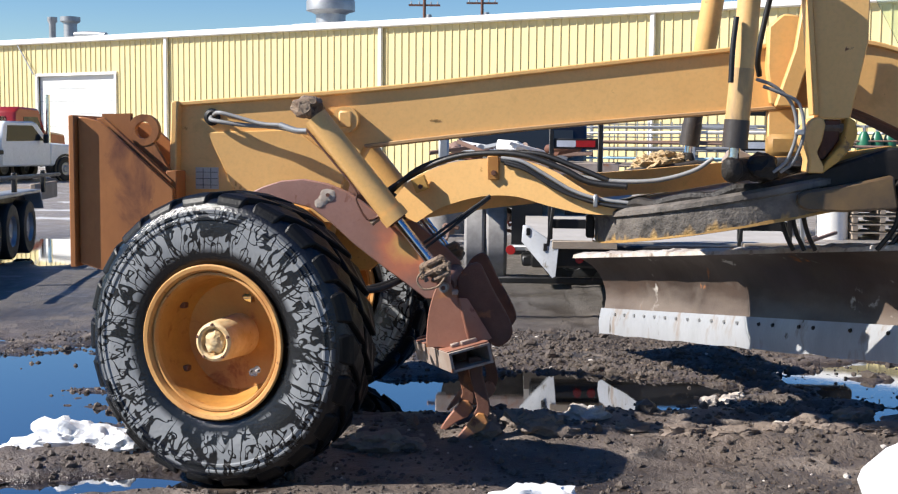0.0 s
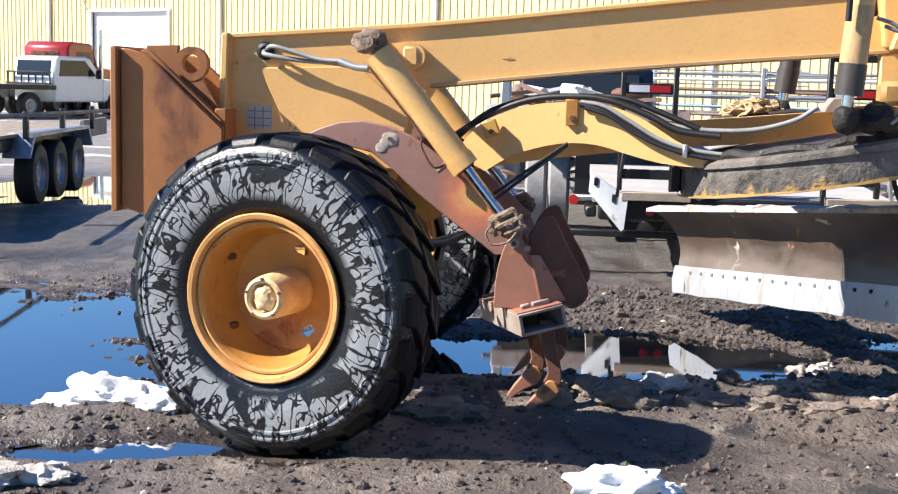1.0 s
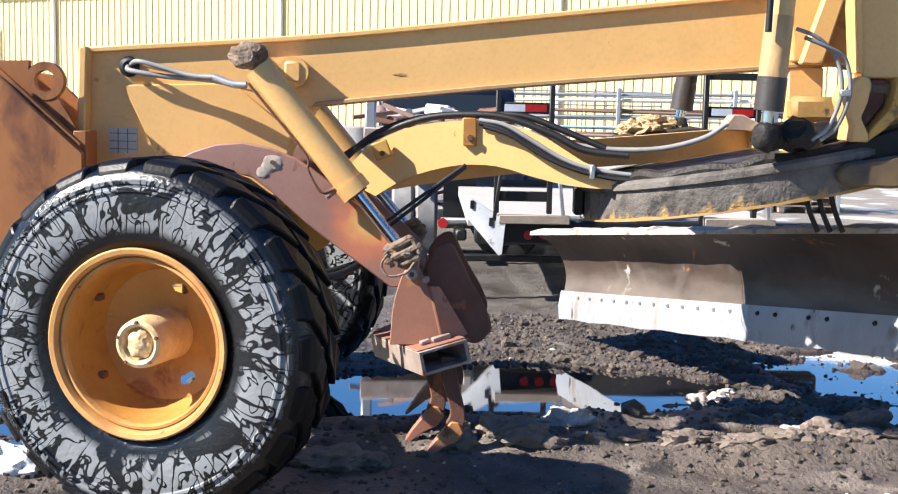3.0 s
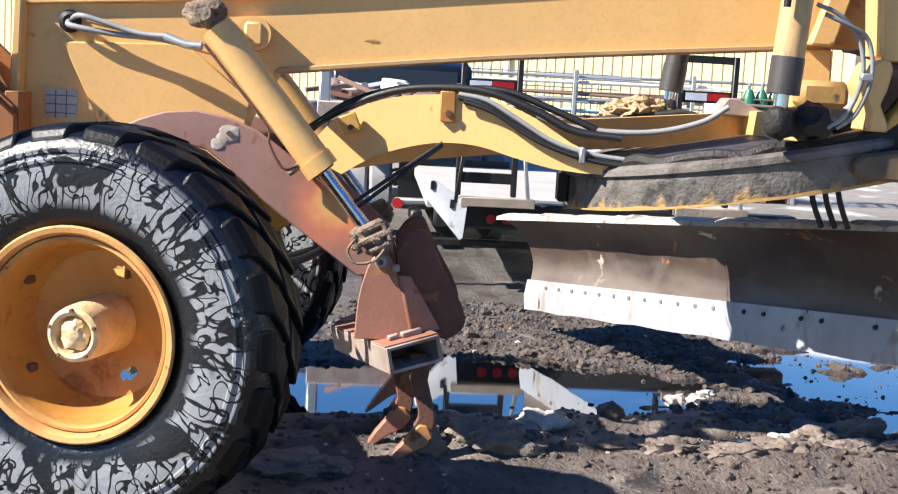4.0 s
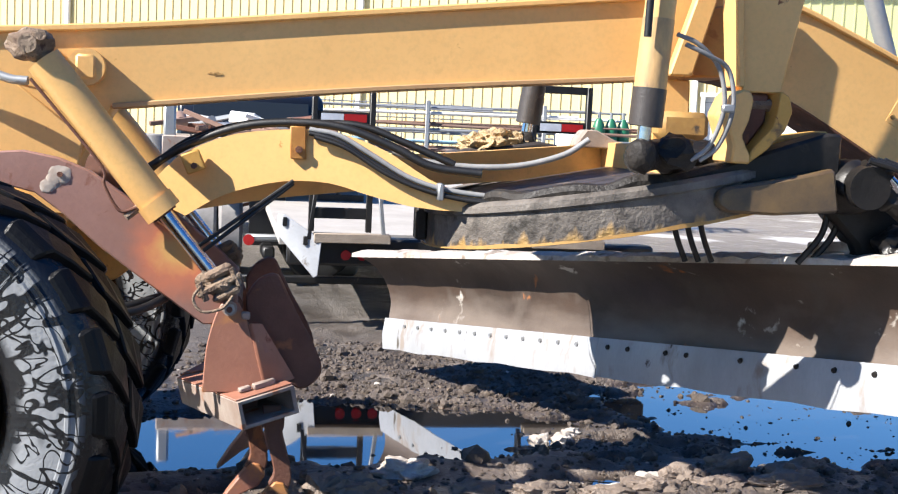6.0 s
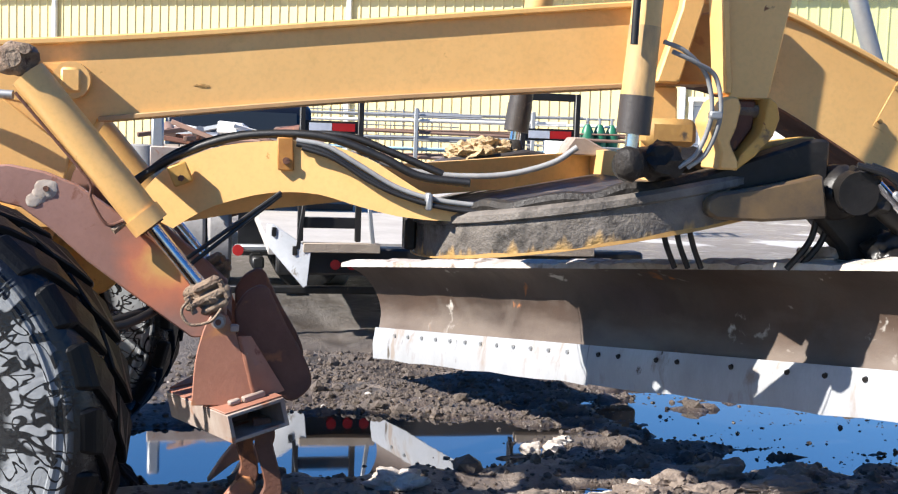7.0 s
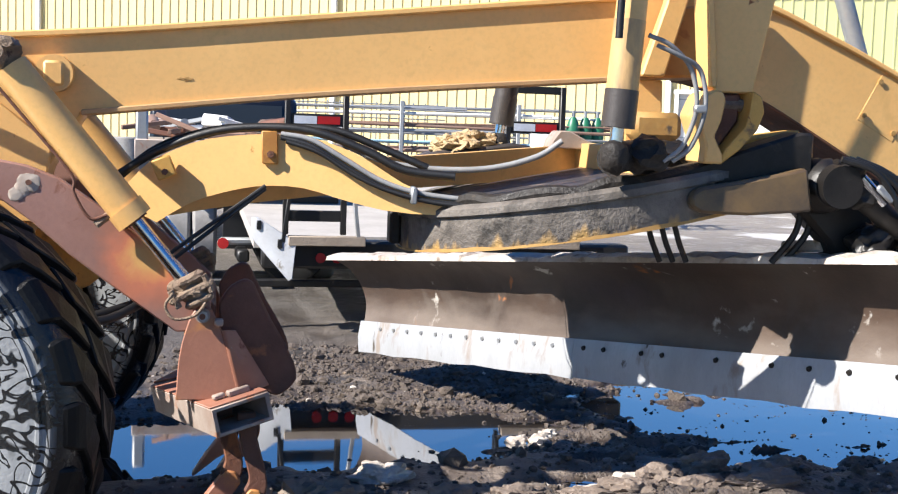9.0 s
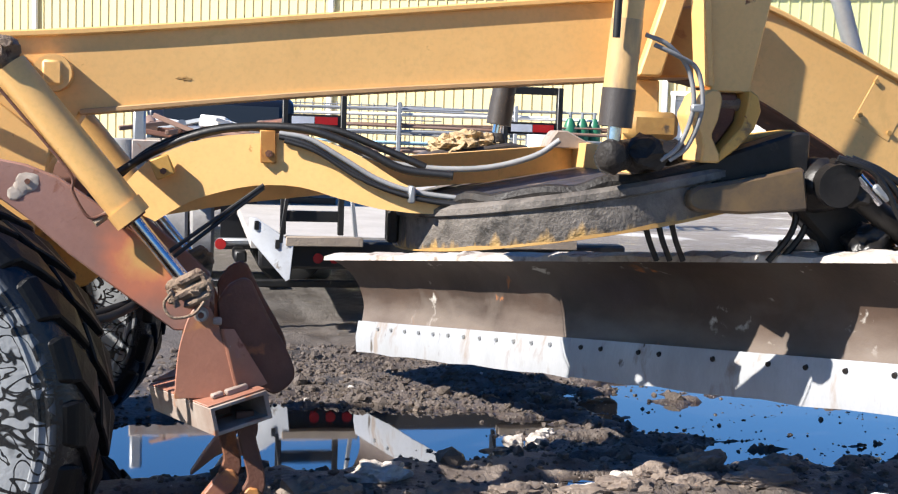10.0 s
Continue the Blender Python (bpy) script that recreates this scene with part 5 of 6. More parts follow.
gpart("slide_bracket", box((3.62, 0.03, 0.68), (0.22, 0.12, 0.05), 0.01), MUD_SNOW, BLADE)
# tilt bracket and side-shift cylinder behind the blade
gpart("tilt_bracket", prism([(2.64, 1.52), (2.80, 1.56), (2.98, 1.36), (3.15, 1.06), (2.86, 1.06), (2.80, 1.22), (2.66, 1.36)], -0.72, -0.58, 0.02), TAR, label="dark greasy tilt bracket")
gpart("tilt_pivot", lump((2.73, -0.78, 1.46), (0.115, 0.12, 0.11), 51, 3, 0.12), TAR)
gpart("pivot_tube", rod((2.74, -0.92, 1.46), (2.74, -0.55, 1.48), 0.085, seg=24), TAR)
gpart("tilt_cylinder", rod((2.72, -0.84, 1.53), (3.3, -0.86, 1.10), 0.05, seg=20), TAR, label="greasy tilt cylinder")
gpart("tilt_rod", rod((2.83, -0.89, 1.50), (2.93, -0.90, 1.40), 0.022, seg=12), CHROME)
for k in range(3):
    gpart("drain_hose", tube([(2.14 + 0.06 * k, -0.35, 1.32), (2.17 + 0.06 * k, -0.36, 1.20), (2.22 + 0.06 * k, -0.34, 1.10)], 0.013, 8), HOSE_BLACK)
for k in range(2):
    gpart("drain_hose", tube([(2.70 + 0.05 * k, -0.66, 1.40), (2.68 + 0.05 * k, -0.66, 1.26), (2.60 + 0.05 * k, -0.62, 1.13)], 0.014, 8), HOSE_BLACK)

for k_, (u, v, z, r) in enumerate(((2.80, -0.88, 1.53, 0.05), (2.87, -0.85, 1.43, 0.07), (2.95, -0.80, 1.22, 0.10), (3.08, -0.82, 1.15, 0.08))):
    gpart("grease_lump", lump((u, v, z), (r, r * 0.8, r * 0.9), 81 + k_, 4, 0.2, None, None, 1.6), TAR, label="smooth black grease")
for k in range(3):
    gpart("hydraulic_hose", tube([(2.72 + 0.03 * k, -0.93, 1.57), (2.86 + 0.02 * k, -0.96, 1.52), (2.98 + 0.03 * k, -0.95, 1.36 + 0.03 * k), (3.10 + 0.02 * k, -0.93, 1.18)], 0.014, 8), HOSE_BLACK)
gpart("bright_edge", box((2.90, -0.955, 1.44), (0.09, 0.02, 0.03), 0.008, rot=Matrix.Rotation(radians(40), 3, "Y")), GALV)

# cab corner: raked post and glass
gpart("cab_post", rod((3.465, 0.3, 1.966), (3.16, 0.3, 2.816), 0.045, seg=12), GALV, label="grey cab corner post")
pane = gpart("cab_window", prism([(3.11, 1.93), (4.3, 1.45), (4.3, 2.75), (2.67, 2.75)], 0.335, 0.345), GLASS, label="greenish cab glass")
pane.visible_shadow = False
gpart("cab_wall", prism([(4.3, 1.2), (5.4, 1.0), (5.4, 3.2), (4.3, 3.2)], 0.5, 0.54), YELLOW)

# rear of the machine, mostly out of view: engine frame, tandem wheels
gpart("rear_frame", prism([(4.5, 1.35), (7.5, 1.35), (7.5, 0.8), (4.5, 0.75)], -0.5, 0.5, 0.03), YELLOW)
gpart("hood", prism([(5.6, 2.3), (7.6, 2.2), (7.6, 1.35), (5.6, 1.35)], -0.55, 0.55, 0.06), YELLOW)
for u in (5.2, 6.8):
    for s_ in (-1, 1):
        w = new("rear_wheel")
        w.parent = G
        w.matrix_basis = pose(u, s_ * 1.05, 0.70, 0, 0, 0 if s_ < 0 else 180)
        gpart("tyre", lathe([(0.38, -0.2), (0.5, -0.22), (0.66, -0.2), (0.72, -0.12), (0.73, 0), (0.72, 0.12), (0.66, 0.2), (0.38, 0.2)], 48), TYRE, w)
        gpart("rim", lathe([(0.0, -0.1), (0.3, -0.1), (0.36, -0.19), (0.40, -0.2)], 40), RIM_PAINT, w)

# ---- snow and clods on the ground ----
def snow_heap(name, c, lumps, material, label, category="snow lump"):
    for i, (dx, dy, sx, sy, sz) in enumerate(lumps):
        x, y = c[0] + dx, c[1] + dy
        z = height(x, y)
        b = lump((0, 0, sz * 0.25), (sx, sy, sz), 40 + i + c[0] * 3, 4 if max(sx, sy) > 0.1 else 3, 0.30, -0.05, None, 2.0)
        ob = part(name, b, material)
        ob.matrix_world = pose(x, y, z)
        tagged(ob, label, category, "melting lumps")


snow_heap("snow_lump", (-1.70, 6.62), [(-0.10, 0.05, 0.17, 0.12, 0.12), (0.10, 0.02, 0.16, 0.12, 0.085), (-0.28, -0.02, 0.14, 0.10, 0.06), (0.22, -0.08, 0.12, 0.09, 0.07)], SNOW, "white melting snow lumps beside the wheel in mud")
snow_heap("snow_lump", (-1.78, 5.42), [(-0.15, 0.0, 0.16, 0.12, 0.10), (0.12, 0.08, 0.11, 0.08, 0.06), (-0.35, 0.06, 0.14, 0.1, 0.09)], MUD_SNOW, "dirty melting snow lumps lying on mud")
snow_heap("snow_lump", (-2.35, 6.9), [(0, 0, 0.07, 0.05, 0.045)], SNOW, "small white snow lump in the puddle")
snow_heap("snow_lump", (0.70, 5.58), [(0.0, 0, 0.19, 0.12, 0.10), (0.14, 0.02, 0.12, 0.09, 0.06)], SNOW, "clean white snow lump on the mud")
snow_heap("snow_lump", (2.55, 5.5), [(0.02, 0, 0.36, 0.28, 0.31), (0.33, 0.0, 0.36, 0.28, 0.35), (-0.16, -0.2, 0.2, 0.2, 0.18)], SNOW, "large clean white snow bank on the mud")
snow_heap("snow_lump", (2.10, 7.28), [(0.0, 0, 0.15, 0.07, 0.055), (0.2, 0.03, 0.12, 0.06, 0.05), (-0.22, 0.0, 0.08, 0.05, 0.035)], MUD_SNOW, "muddy snow ridge beside a puddle")
snow_heap("mud_lump", (2.55, 7.12), [(-0.12, 0.1, 0.11, 0.07, 0.06), (0.15, 0.16, 0.12, 0.07, 0.07), (0.36, 0.0, 0.10, 0.07, 0.06), (-0.02, -0.1, 0.15, 0.08, 0.05), (0.28, -0.2, 0.16, 0.09, 0.05), (-0.36, -0.02, 0.13, 0.07, 0.04), (0.55, 0.12, 0.12, 0.07, 0.06)], PALE_MUD, "pale wet lump of thawing mud", "mud lump")
snow_heap("mud_lump", (1.75, 6.95), [(-0.1, 0.05, 0.13, 0.07, 0.05), (0.18, -0.08, 0.15, 0.08, 0.045), (-0.4, 0.12, 0.1, 0.06, 0.05), (0.45, 0.02, 0.11, 0.07, 0.05)], PALE_MUD, "pale wet lump of thawing mud", "mud lump")
snow_heap("mud_lump", (-0.09, 6.69), [(0.0, 0, 0.17, 0.09, 0.075), (0.16, 0.03, 0.10, 0.06, 0.05), (-0.15, 0.04, 0.10, 0.06, 0.05)], PALE_MUD, "pale wet lump of thawing mud", "mud lump")
snow_heap("mud_lump", (0.49, 6.88), [(0.0, 0, 0.09, 0.06, 0.06), (0.02, 0.09, 0.06, 0.05, 0.06)], PALE_MUD, "pale wet lump of thawing mud", "mud lump")
snow_heap("mud_lump", (0.81, 6.92), [(0.0, 0, 0.14, 0.08, 0.07), (-0.12, 0.05, 0.09, 0.06, 0.06), (0.13, -0.03, 0.10, 0.06, 0.04)], PALE_MUD, "pale wet lump of thawing mud", "mud lump")
snow_heap("mud_clod", (2.02, 8.15), [(0.0, 0, 0.07, 0.05, 0.06), (0.12, -0.03, 0.06, 0.05, 0.045), (0.2, 0.05, 0.05, 0.04, 0.035), (0.08, -0.1, 0.06, 0.04, 0.03)], MUD_SNOW, "pile of pale stones and mud clods", "rubble")
snow_heap("stone", (1.12, 7.38), [(0.0, 0, 0.13, 0.08, 0.06)], MUD_SNOW, "pale grey flat stone lying in mud", "stone")
snow_heap("snow_patch", (3.4, 9.9), [(0, 0, 0.3, 0.1, 0.05), (-0.8, 0.2, 0.2, 0.08, 0.05)], SNOW, "thin white snow remains behind the blade", "snow")


def clods(name, n, area, size, material, label, seed, shoal=False):
    """Many small clods joined into one object."""
    r = np.random.default_rng(seed)
    base = bmesh.new()
    bmesh.ops.create_icosphere(base, subdivisions=1, radius=1.0)
    bv = np.array([v.co[:] for v in base.verts])
    bf = np.array([[v.index for v in f.verts] for f in base.faces])
    base.free()
    vs, fs = [], []
    x, y = r.uniform(area[0], area[1], n), r.uniform(area[2], area[3], n)
    h = ground_height(x, y)
    for i in range(n):
        if h[i] < WATER_Z - 0.012 and not (shoal and lattice(x[i:i + 1], y[i:i + 1] * 2.5, 0.22, 31)[0] > 0.1):
            continue
        s = size * math.exp(r.normal(0, 0.5))
        v = bv * (1 + r.uniform(-0.3, 0.3, bv.shape)) * (s, s * r.uniform(0.6, 1), s * 0.7)
        a = r.uniform(0, 6.28)
        v = v @ np.array([[math.cos(a), -math.sin(a), 0], [math.sin(a), math.cos(a), 0], [0, 0, 1]])
        fs.append(bf + len(vs) * len(bv))
        vs.append(v + (x[i], y[i], max(h[i], WATER_Z - 0.006) + s * 0.15))
    me = bpy.data.meshes.new(name)
    me.from_pydata(np.concatenate(vs).tolist(), [], np.concatenate(fs).tolist())
    me.materials.append(material)
    return tagged(new(name, me), label, "clods", kind="stuff")


clods("mud_clods", 9500, (-3.4, 4.5, 5.2, 10.6), 0.011, CLOD, "small brown mud clods and gravel strewn about", 3)
clods("mud_clods", 1900, (2.1, 4.9, 7.4, 9.6), 0.0065, WET_CLOD, "wet dark mud crumbs standing in shallow water", 6, True)
clods("gravel", 3200, (0.3, 2.9, 8.7, 10.9), 0.011, CLOD, "dark wet gravel heaped before the blade", 8)
clods("mud_clods", 300, (0.3, 3.6, 6.6, 9.4), 0.021, CLOD, "larger brown mud clods among the ruts", 4)
clods("pale_gravel", 220, (-2.5, 4.5, 5.2, 11), 0.011, MUD_SNOW, "pale gravel and ice crumbs on the mud", 5)

# ---- building ----
BO, BDIR = Vector((-2.6, 45.8, 0)), math.degrees(math.atan2(-0.517, 0.856))
FAR = 1.3      # how far out the building stands, from the yard's middle
building = thing("metal_building", pose(BO.x * FAR, 1.0 + (BO.y - 1.0) * FAR, 1.65 * (1 - FAR), 0, 0, BDIR) @ Matrix.Scale(FAR, 4), "long cream-yellow ribbed metal warehouse with white eaves trim", "building")
EAVE, LEFT, RIGHT = 5.9, -26.0, 60.0
DOORS = [(-18.55, -13.75, 4.4), (21.3, 25.6, 2.9)]


def ribbed(x0, x1, z0, z1):
    b = bmesh.new()
    xs = []
    x = x0
    while x < x1 - 1e-6:
        xs += [(x, 0), (min(x + 0.235, x1), 0), (min(x + 0.25, x1), -0.035), (min(x + 0.29, x1), -0.035), (min(x + 0.305, x1), 0)]
        x += 0.305
    lo = [b.verts.new((x, y, z0)) for x, y in xs]
    hi = [b.verts.new((x, y, z1)) for x, y in xs]
    for i in range(len(xs) - 1):
        if xs[i + 1][0] - xs[i][0] > 1e-5:
            b.faces.new((lo[i], lo[i + 1], hi[i + 1], hi[i]))
    bmesh.ops.remove_doubles(b, verts=b.verts, dist=1e-4)
    return b


def bpart(name, bm, material, parent=None, label="", soft=False):
    ob = part(name, bm, material, None, label, soft)
    ob.parent = parent or building
    return ob


edges = [LEFT] + [v for d in DOORS for v in d[:2]] + [RIGHT]
for i in range(0, len(edges), 2):
    x = edges[i]
    while x < edges[i + 1] - 0.01:
        x1 = min(x + 12.2, edges[i + 1])
        bpart("wall_panel", ribbed(x, x1, 0, EAVE), WALL_YELLOW)
        x = x1
for x0, x1, zt in DOORS:
    bpart("wall_panel", ribbed(x0, x1, zt, EAVE), WALL_YELLOW)
    door = bpart("roller_door", box(((x0 + x1) / 2, 0.12, zt / 2), (x1 - x0, 0.06, zt)), TRIM_WHITE, label="white sectional garage door")
    for z in np.arange(0.55, zt - 0.1, 0.55):
        bpart("door_joint", box(((x0 + x1) / 2, 0.088, z), (x1 - x0, 0.01, 0.02)), GALV, door)
    bpart("door_frame", box(((x0 + x1) / 2, -0.03, zt + 0.06), (x1 - x0 + 0.3, 0.1, 0.12)), TRIM_WHITE)
    for xx in (x0 - 0.06, x1 + 0.06):
        bpart("door_frame", box((xx, -0.03, zt / 2), (0.12, 0.1, zt)), TRIM_WHITE)
bpart("wall_core", box(((LEFT + RIGHT) / 2, 12.3, EAVE / 2), (RIGHT - LEFT, 24.0, EAVE)), WALL_YELLOW)
bpart("eave_trim", box(((LEFT + RIGHT) / 2, -0.10, EAVE + 0.03), (RIGHT - LEFT + 0.4, 0.28, 0.24), 0.03), TRIM_WHITE, label="white eave gutter")
bpart("roof", prism([(0, 0), (12.3, 0.9), (24.6, 0), (24.6, 0.12), (12.3, 1.02), (0, 0.12)], LEFT, RIGHT), GALV).matrix_basis = Matrix(((0, 1, 0, 0), (1, 0, 0, 0), (0, 0, 1, EAVE), (0, 0, 0, 1)))
for x in (0.0, 10.6, 21.0, -10.7, -21.4, 31.6, 42.2):
    if not any(d[0] - 0.2 < x < d[1] + 0.2 for d in DOORS):
        bpart("downspout", box((x, -0.10, EAVE / 2), (0.16, 0.13, EAVE), 0.02), TRIM_WHITE, label="white square downspout")
vent = bpart("roof_vent", lathe([(0.0, 1.0), (0.95, 1.0), (0.98, 0.9), (0.98, 0.55), (0.8, 0.5), (0.6, 0.4), (0.6, -0.4)], 28), GALV, label="round galvanised roof fan", soft=True)
vent.matrix_basis = pose(-4.6, 3.0, EAVE + 0.45, 90, 0, 0)
bpart("vent_kerb", box((-3.9, 2.6, EAVE + 0.2), (3.4, 2.0, 0.4), 0.1), TRIM_WHITE)
for x, r, hh in ((-19.9, 0.15, 1.05), (-18.7, 0.3, 1.0)):
    st = bpart("exhaust_stack", lathe([(0, hh), (r * 1.5, hh), (r * 1.5, hh - 0.2), (r, hh - 0.3), (r, -0.3)], 20), GALV, soft=True)
    st.matrix_basis = pose(x, 2.0, EAVE + 0.3, 90, 0, 0)
bpart("roof_duct", tube([(-18.6, 2.0, EAVE + 0.5), (-17.6, 2.0, EAVE + 0.5), (-16.4, 2.0, EAVE + 0.4)], 0.12, 10), GALV, soft=True)
bpart("wall_pipe", tube([(-19.7, -0.15, EAVE - 0.1), (-18.7, -0.15, 4.5)], 0.035, 8, 1), GALV)


def utility_pole(x, y, h):
    p = thing("utility_pole", pose(x, y, 0), "distant weathered wooden utility pole with crossarm", "utility pole", "poles behind the building")
    part("post", rod((0, 0, 0), (0, 0, h), 0.17, 0.11, 10), DARK_RUST, p)
    part("crossarm", box((0, 0, h - 0.8), (2.4, 0.12, 0.14)), DARK_RUST, p)
    for dx in (-1.0, -0.4, 0.5, 1.0):
        part("insulator", rod((dx, 0, h - 0.72), (dx, 0, h - 0.5), 0.06, 0.04, 8), GALV, p)
    part("transformer", rod((0.35, 0, h - 2.4), (0.35, 0, h - 1.5), 0.22, seg=12), GALV, p)


utility_pole(-2.4, 95, 12.8)
utility_pole(2.0, 96, 13.1)


# ---- yard vehicles and stores ----
def wheel_parts(parent, x, y, r, w, rub=RUBBER, rim_m=GALV, turn=0):
    wl = new("wheel")
    wl.parent = parent
    wl.matrix_basis = pose(x, y, r, 0, 0, turn)
    gpart("tyre", lathe([(r * 0.55, -w / 2), (r * 0.75, -w / 2 - 0.01), (r * 0.94, -w / 2), (r, -w / 2 + 0.03), (r, w / 2 - 0.03), (r * 0.94, w / 2), (r * 0.55, w / 2)], 32), rub, wl)
    gpart("rim", lathe([(0.0, -w / 2 + 0.05), (r * 0.2, -w / 2 + 0.03), (r * 0.3, -w / 2 + 0.06), (r * 0.5, -w / 2 + 0.05), (r * 0.56, -w / 2)], 28), rim_m, wl)
    return wl


# triple-axle flat trailer
tr = thing("flatbed_trailer", pose(-6.25, 17.3, 0, 0, 0, 96), "black triple-axle flatbed trailer with plank deck and pale fenders", "trailer")
for k in range(3):
    wheel_parts(tr, -1.35 + 0.98 * k, -0.28, 0.39, 0.24)
    wheel_parts(tr, -1.35 + 0.98 * k, 2.1, 0.39, 0.24, turn=180)
part("frame", box((-1.5, 0.9, 0.78), (7.4, 2.2, 0.16), 0.02), BLACK_STEEL, tr)
part("side_rail", box((2.0, -0.30, 0.86), (1.5, 0.08, 0.26), 0.01), DECK_WOOD, tr)
b = prism([(-2.0, 0.62), (-1.75, 0.92), (1.15, 0.92), (1.35, 0.62), (1.28, 0.62), (1.10, 0.87), (-1.7, 0.87), (-1.93, 0.62)], -0.44, -0.1, 0.01)
part("fender", b, GALV, tr, "pale grey steel fender")
for k in range(12):
    part("deck_plank", box((-1.5, -0.15 + 0.19 * k, 0.89), (7.3, 0.175, 0.04), 0.006), DECK_WOOD, tr)
part("rub_rail", tube([(-5.2, -0.38, 1.18), (2.7, -0.38, 1.10)], 0.03, 8, 1), BLACK_STEEL, tr)
for k in range(4):
    part("stake", box((-3.6 + 1.75 * k, -0.36, 1.02), (0.1, 0.06, 0.34), 0.01), BLACK_STEEL, tr)


def pickup(name, at, paint, label, crew=False, bed=True):
    """A pickup that points along +x: cab, hood, bed, glass, wheels."""
    p = thing(name, at, label, "pickup truck")
    cab = [(-0.75, 1.0), (-0.78, 1.25), (-0.68, 1.86), (-0.5, 1.93), (0.55, 1.93), (0.75, 1.86), (1.25, 1.28), (1.3, 1.0), (1.3, 0.5), (-0.75, 0.5)]
    part("cab", prism(cab, -0.93, 0.93, 0.05), paint, p)
    part("hood", prism([(1.25, 1.26), (2.45, 1.18), (2.6, 1.05), (2.62, 0.5), (1.25, 0.5)], -0.92, 0.92, 0.06), paint, p)
    part("rear_window", box((-0.745, 0, 1.55), (0.02, 1.5, 0.48), 0.004, rot=Matrix.Rotation(radians(9), 3, "Y")), DARK_GLASS, p)
    for s in (-1, 1):
        part("side_window", prism([(-0.55, 1.3), (-0.5, 1.8), (0.5, 1.8), (0.98, 1.32)], s * 0.935 - 0.006, s * 0.935 + 0.006), DARK_GLASS, p)
        part("mirror", box((0.9, s * 1.12, 1.38), (0.1, 0.2, 0.28), 0.03), BLACK_STEEL, p)
        part("wheel_arch", lathe([(0.40, -0.05), (0.47, -0.05), (0.47, 0.05), (0.40, 0.05)], 28), BLACK_STEEL, p).matrix_basis = pose(1.9, s * 0.90, 0.42)
    part("windscreen", box((1.03, 0, 1.57), (0.02, 1.6, 0.66), 0.004, rot=Matrix.Rotation(radians(-40), 3, "Y")), DARK_GLASS, p)
    for s in (-1, 1):
        for x in (1.9, -1.7):
            wheel_parts(p, x, s * 0.86, 0.40, 0.26, turn=0 if s < 0 else 180)
    if bed:
        part("bed", prism([(-2.9, 1.05), (-0.8, 1.05), (-0.8, 0.55), (-2.9, 0.55)], -0.92, 0.92, 0.04), paint, p)
    return p


wt = pickup("pickup_truck", pose(-17.35, 47.5, 0, 0, 0, 62) @ Matrix.Scale(1.2, 4), WHITE_PAINT, "white pickup with black headache rack behind the cab", bed=False)
part("flatbed", box((-2.0, 0, 0.95), (2.4, 2.2, 0.14), 0.02), BLACK_STEEL, wt)
rack = part("headache_rack", box((-0.95, 0, 1.06), (0.08, 2.0, 0.07), 0.01), BLACK_STEEL, wt)
part("rack_bar", box((-0.95, 0, 1.42), (0.06, 2.0, 0.05), 0.01), BLACK_STEEL, rack)
for k in range(7):
    part("rack_bar", box((-0.95, -0.96 + 0.32 * k, 1.24), (0.045, 0.045, 0.36), 0.006), BLACK_STEEL, rack)

semi = thing("red_truck", pose(-18.3, 51.3, 0, 0, 0, 75), "red highway truck with chromed exhaust stack", "truck")
part("cab", prism([(-1.2, 0.9), (-1.2, 2.75), (-0.9, 2.95), (0.5, 2.9), (0.95, 2.0), (2.4, 1.85), (2.5, 0.9)], -1.05, 1.05, 0.08), RED_PAINT, semi)
part("side_window", prism([(-0.6, 2.0), (-0.6, 2.55), (0.35, 2.55), (0.7, 2.0)], -1.065, -1.045), DARK_GLASS, semi)
part("rear_window", box((-1.21, 0, 2.3), (0.02, 1.3, 0.5)), GLASS, semi)
part("exhaust", rod((0.9, -1.2, 1.0), (0.9, -1.2, 3.5), 0.09, seg=14), CHROME, semi)
part("frame", box((-2.6, 0, 0.85), (3.2, 0.9, 0.3)), BLACK_STEEL, semi)
for s in (-1, 1):
    for x in (1.7, -2.0, -3.2):
        wheel_parts(semi, x, s * 0.95, 0.5, 0.3, turn=0 if s < 0 else 180)

# dovetail trailer with upright ramps behind the blade
dv = thing("dovetail_trailer", pose(1.42, 11.5, 0, 0, 0, -3), "black dovetail trailer with two upright ramps and reflective tape", "trailer")


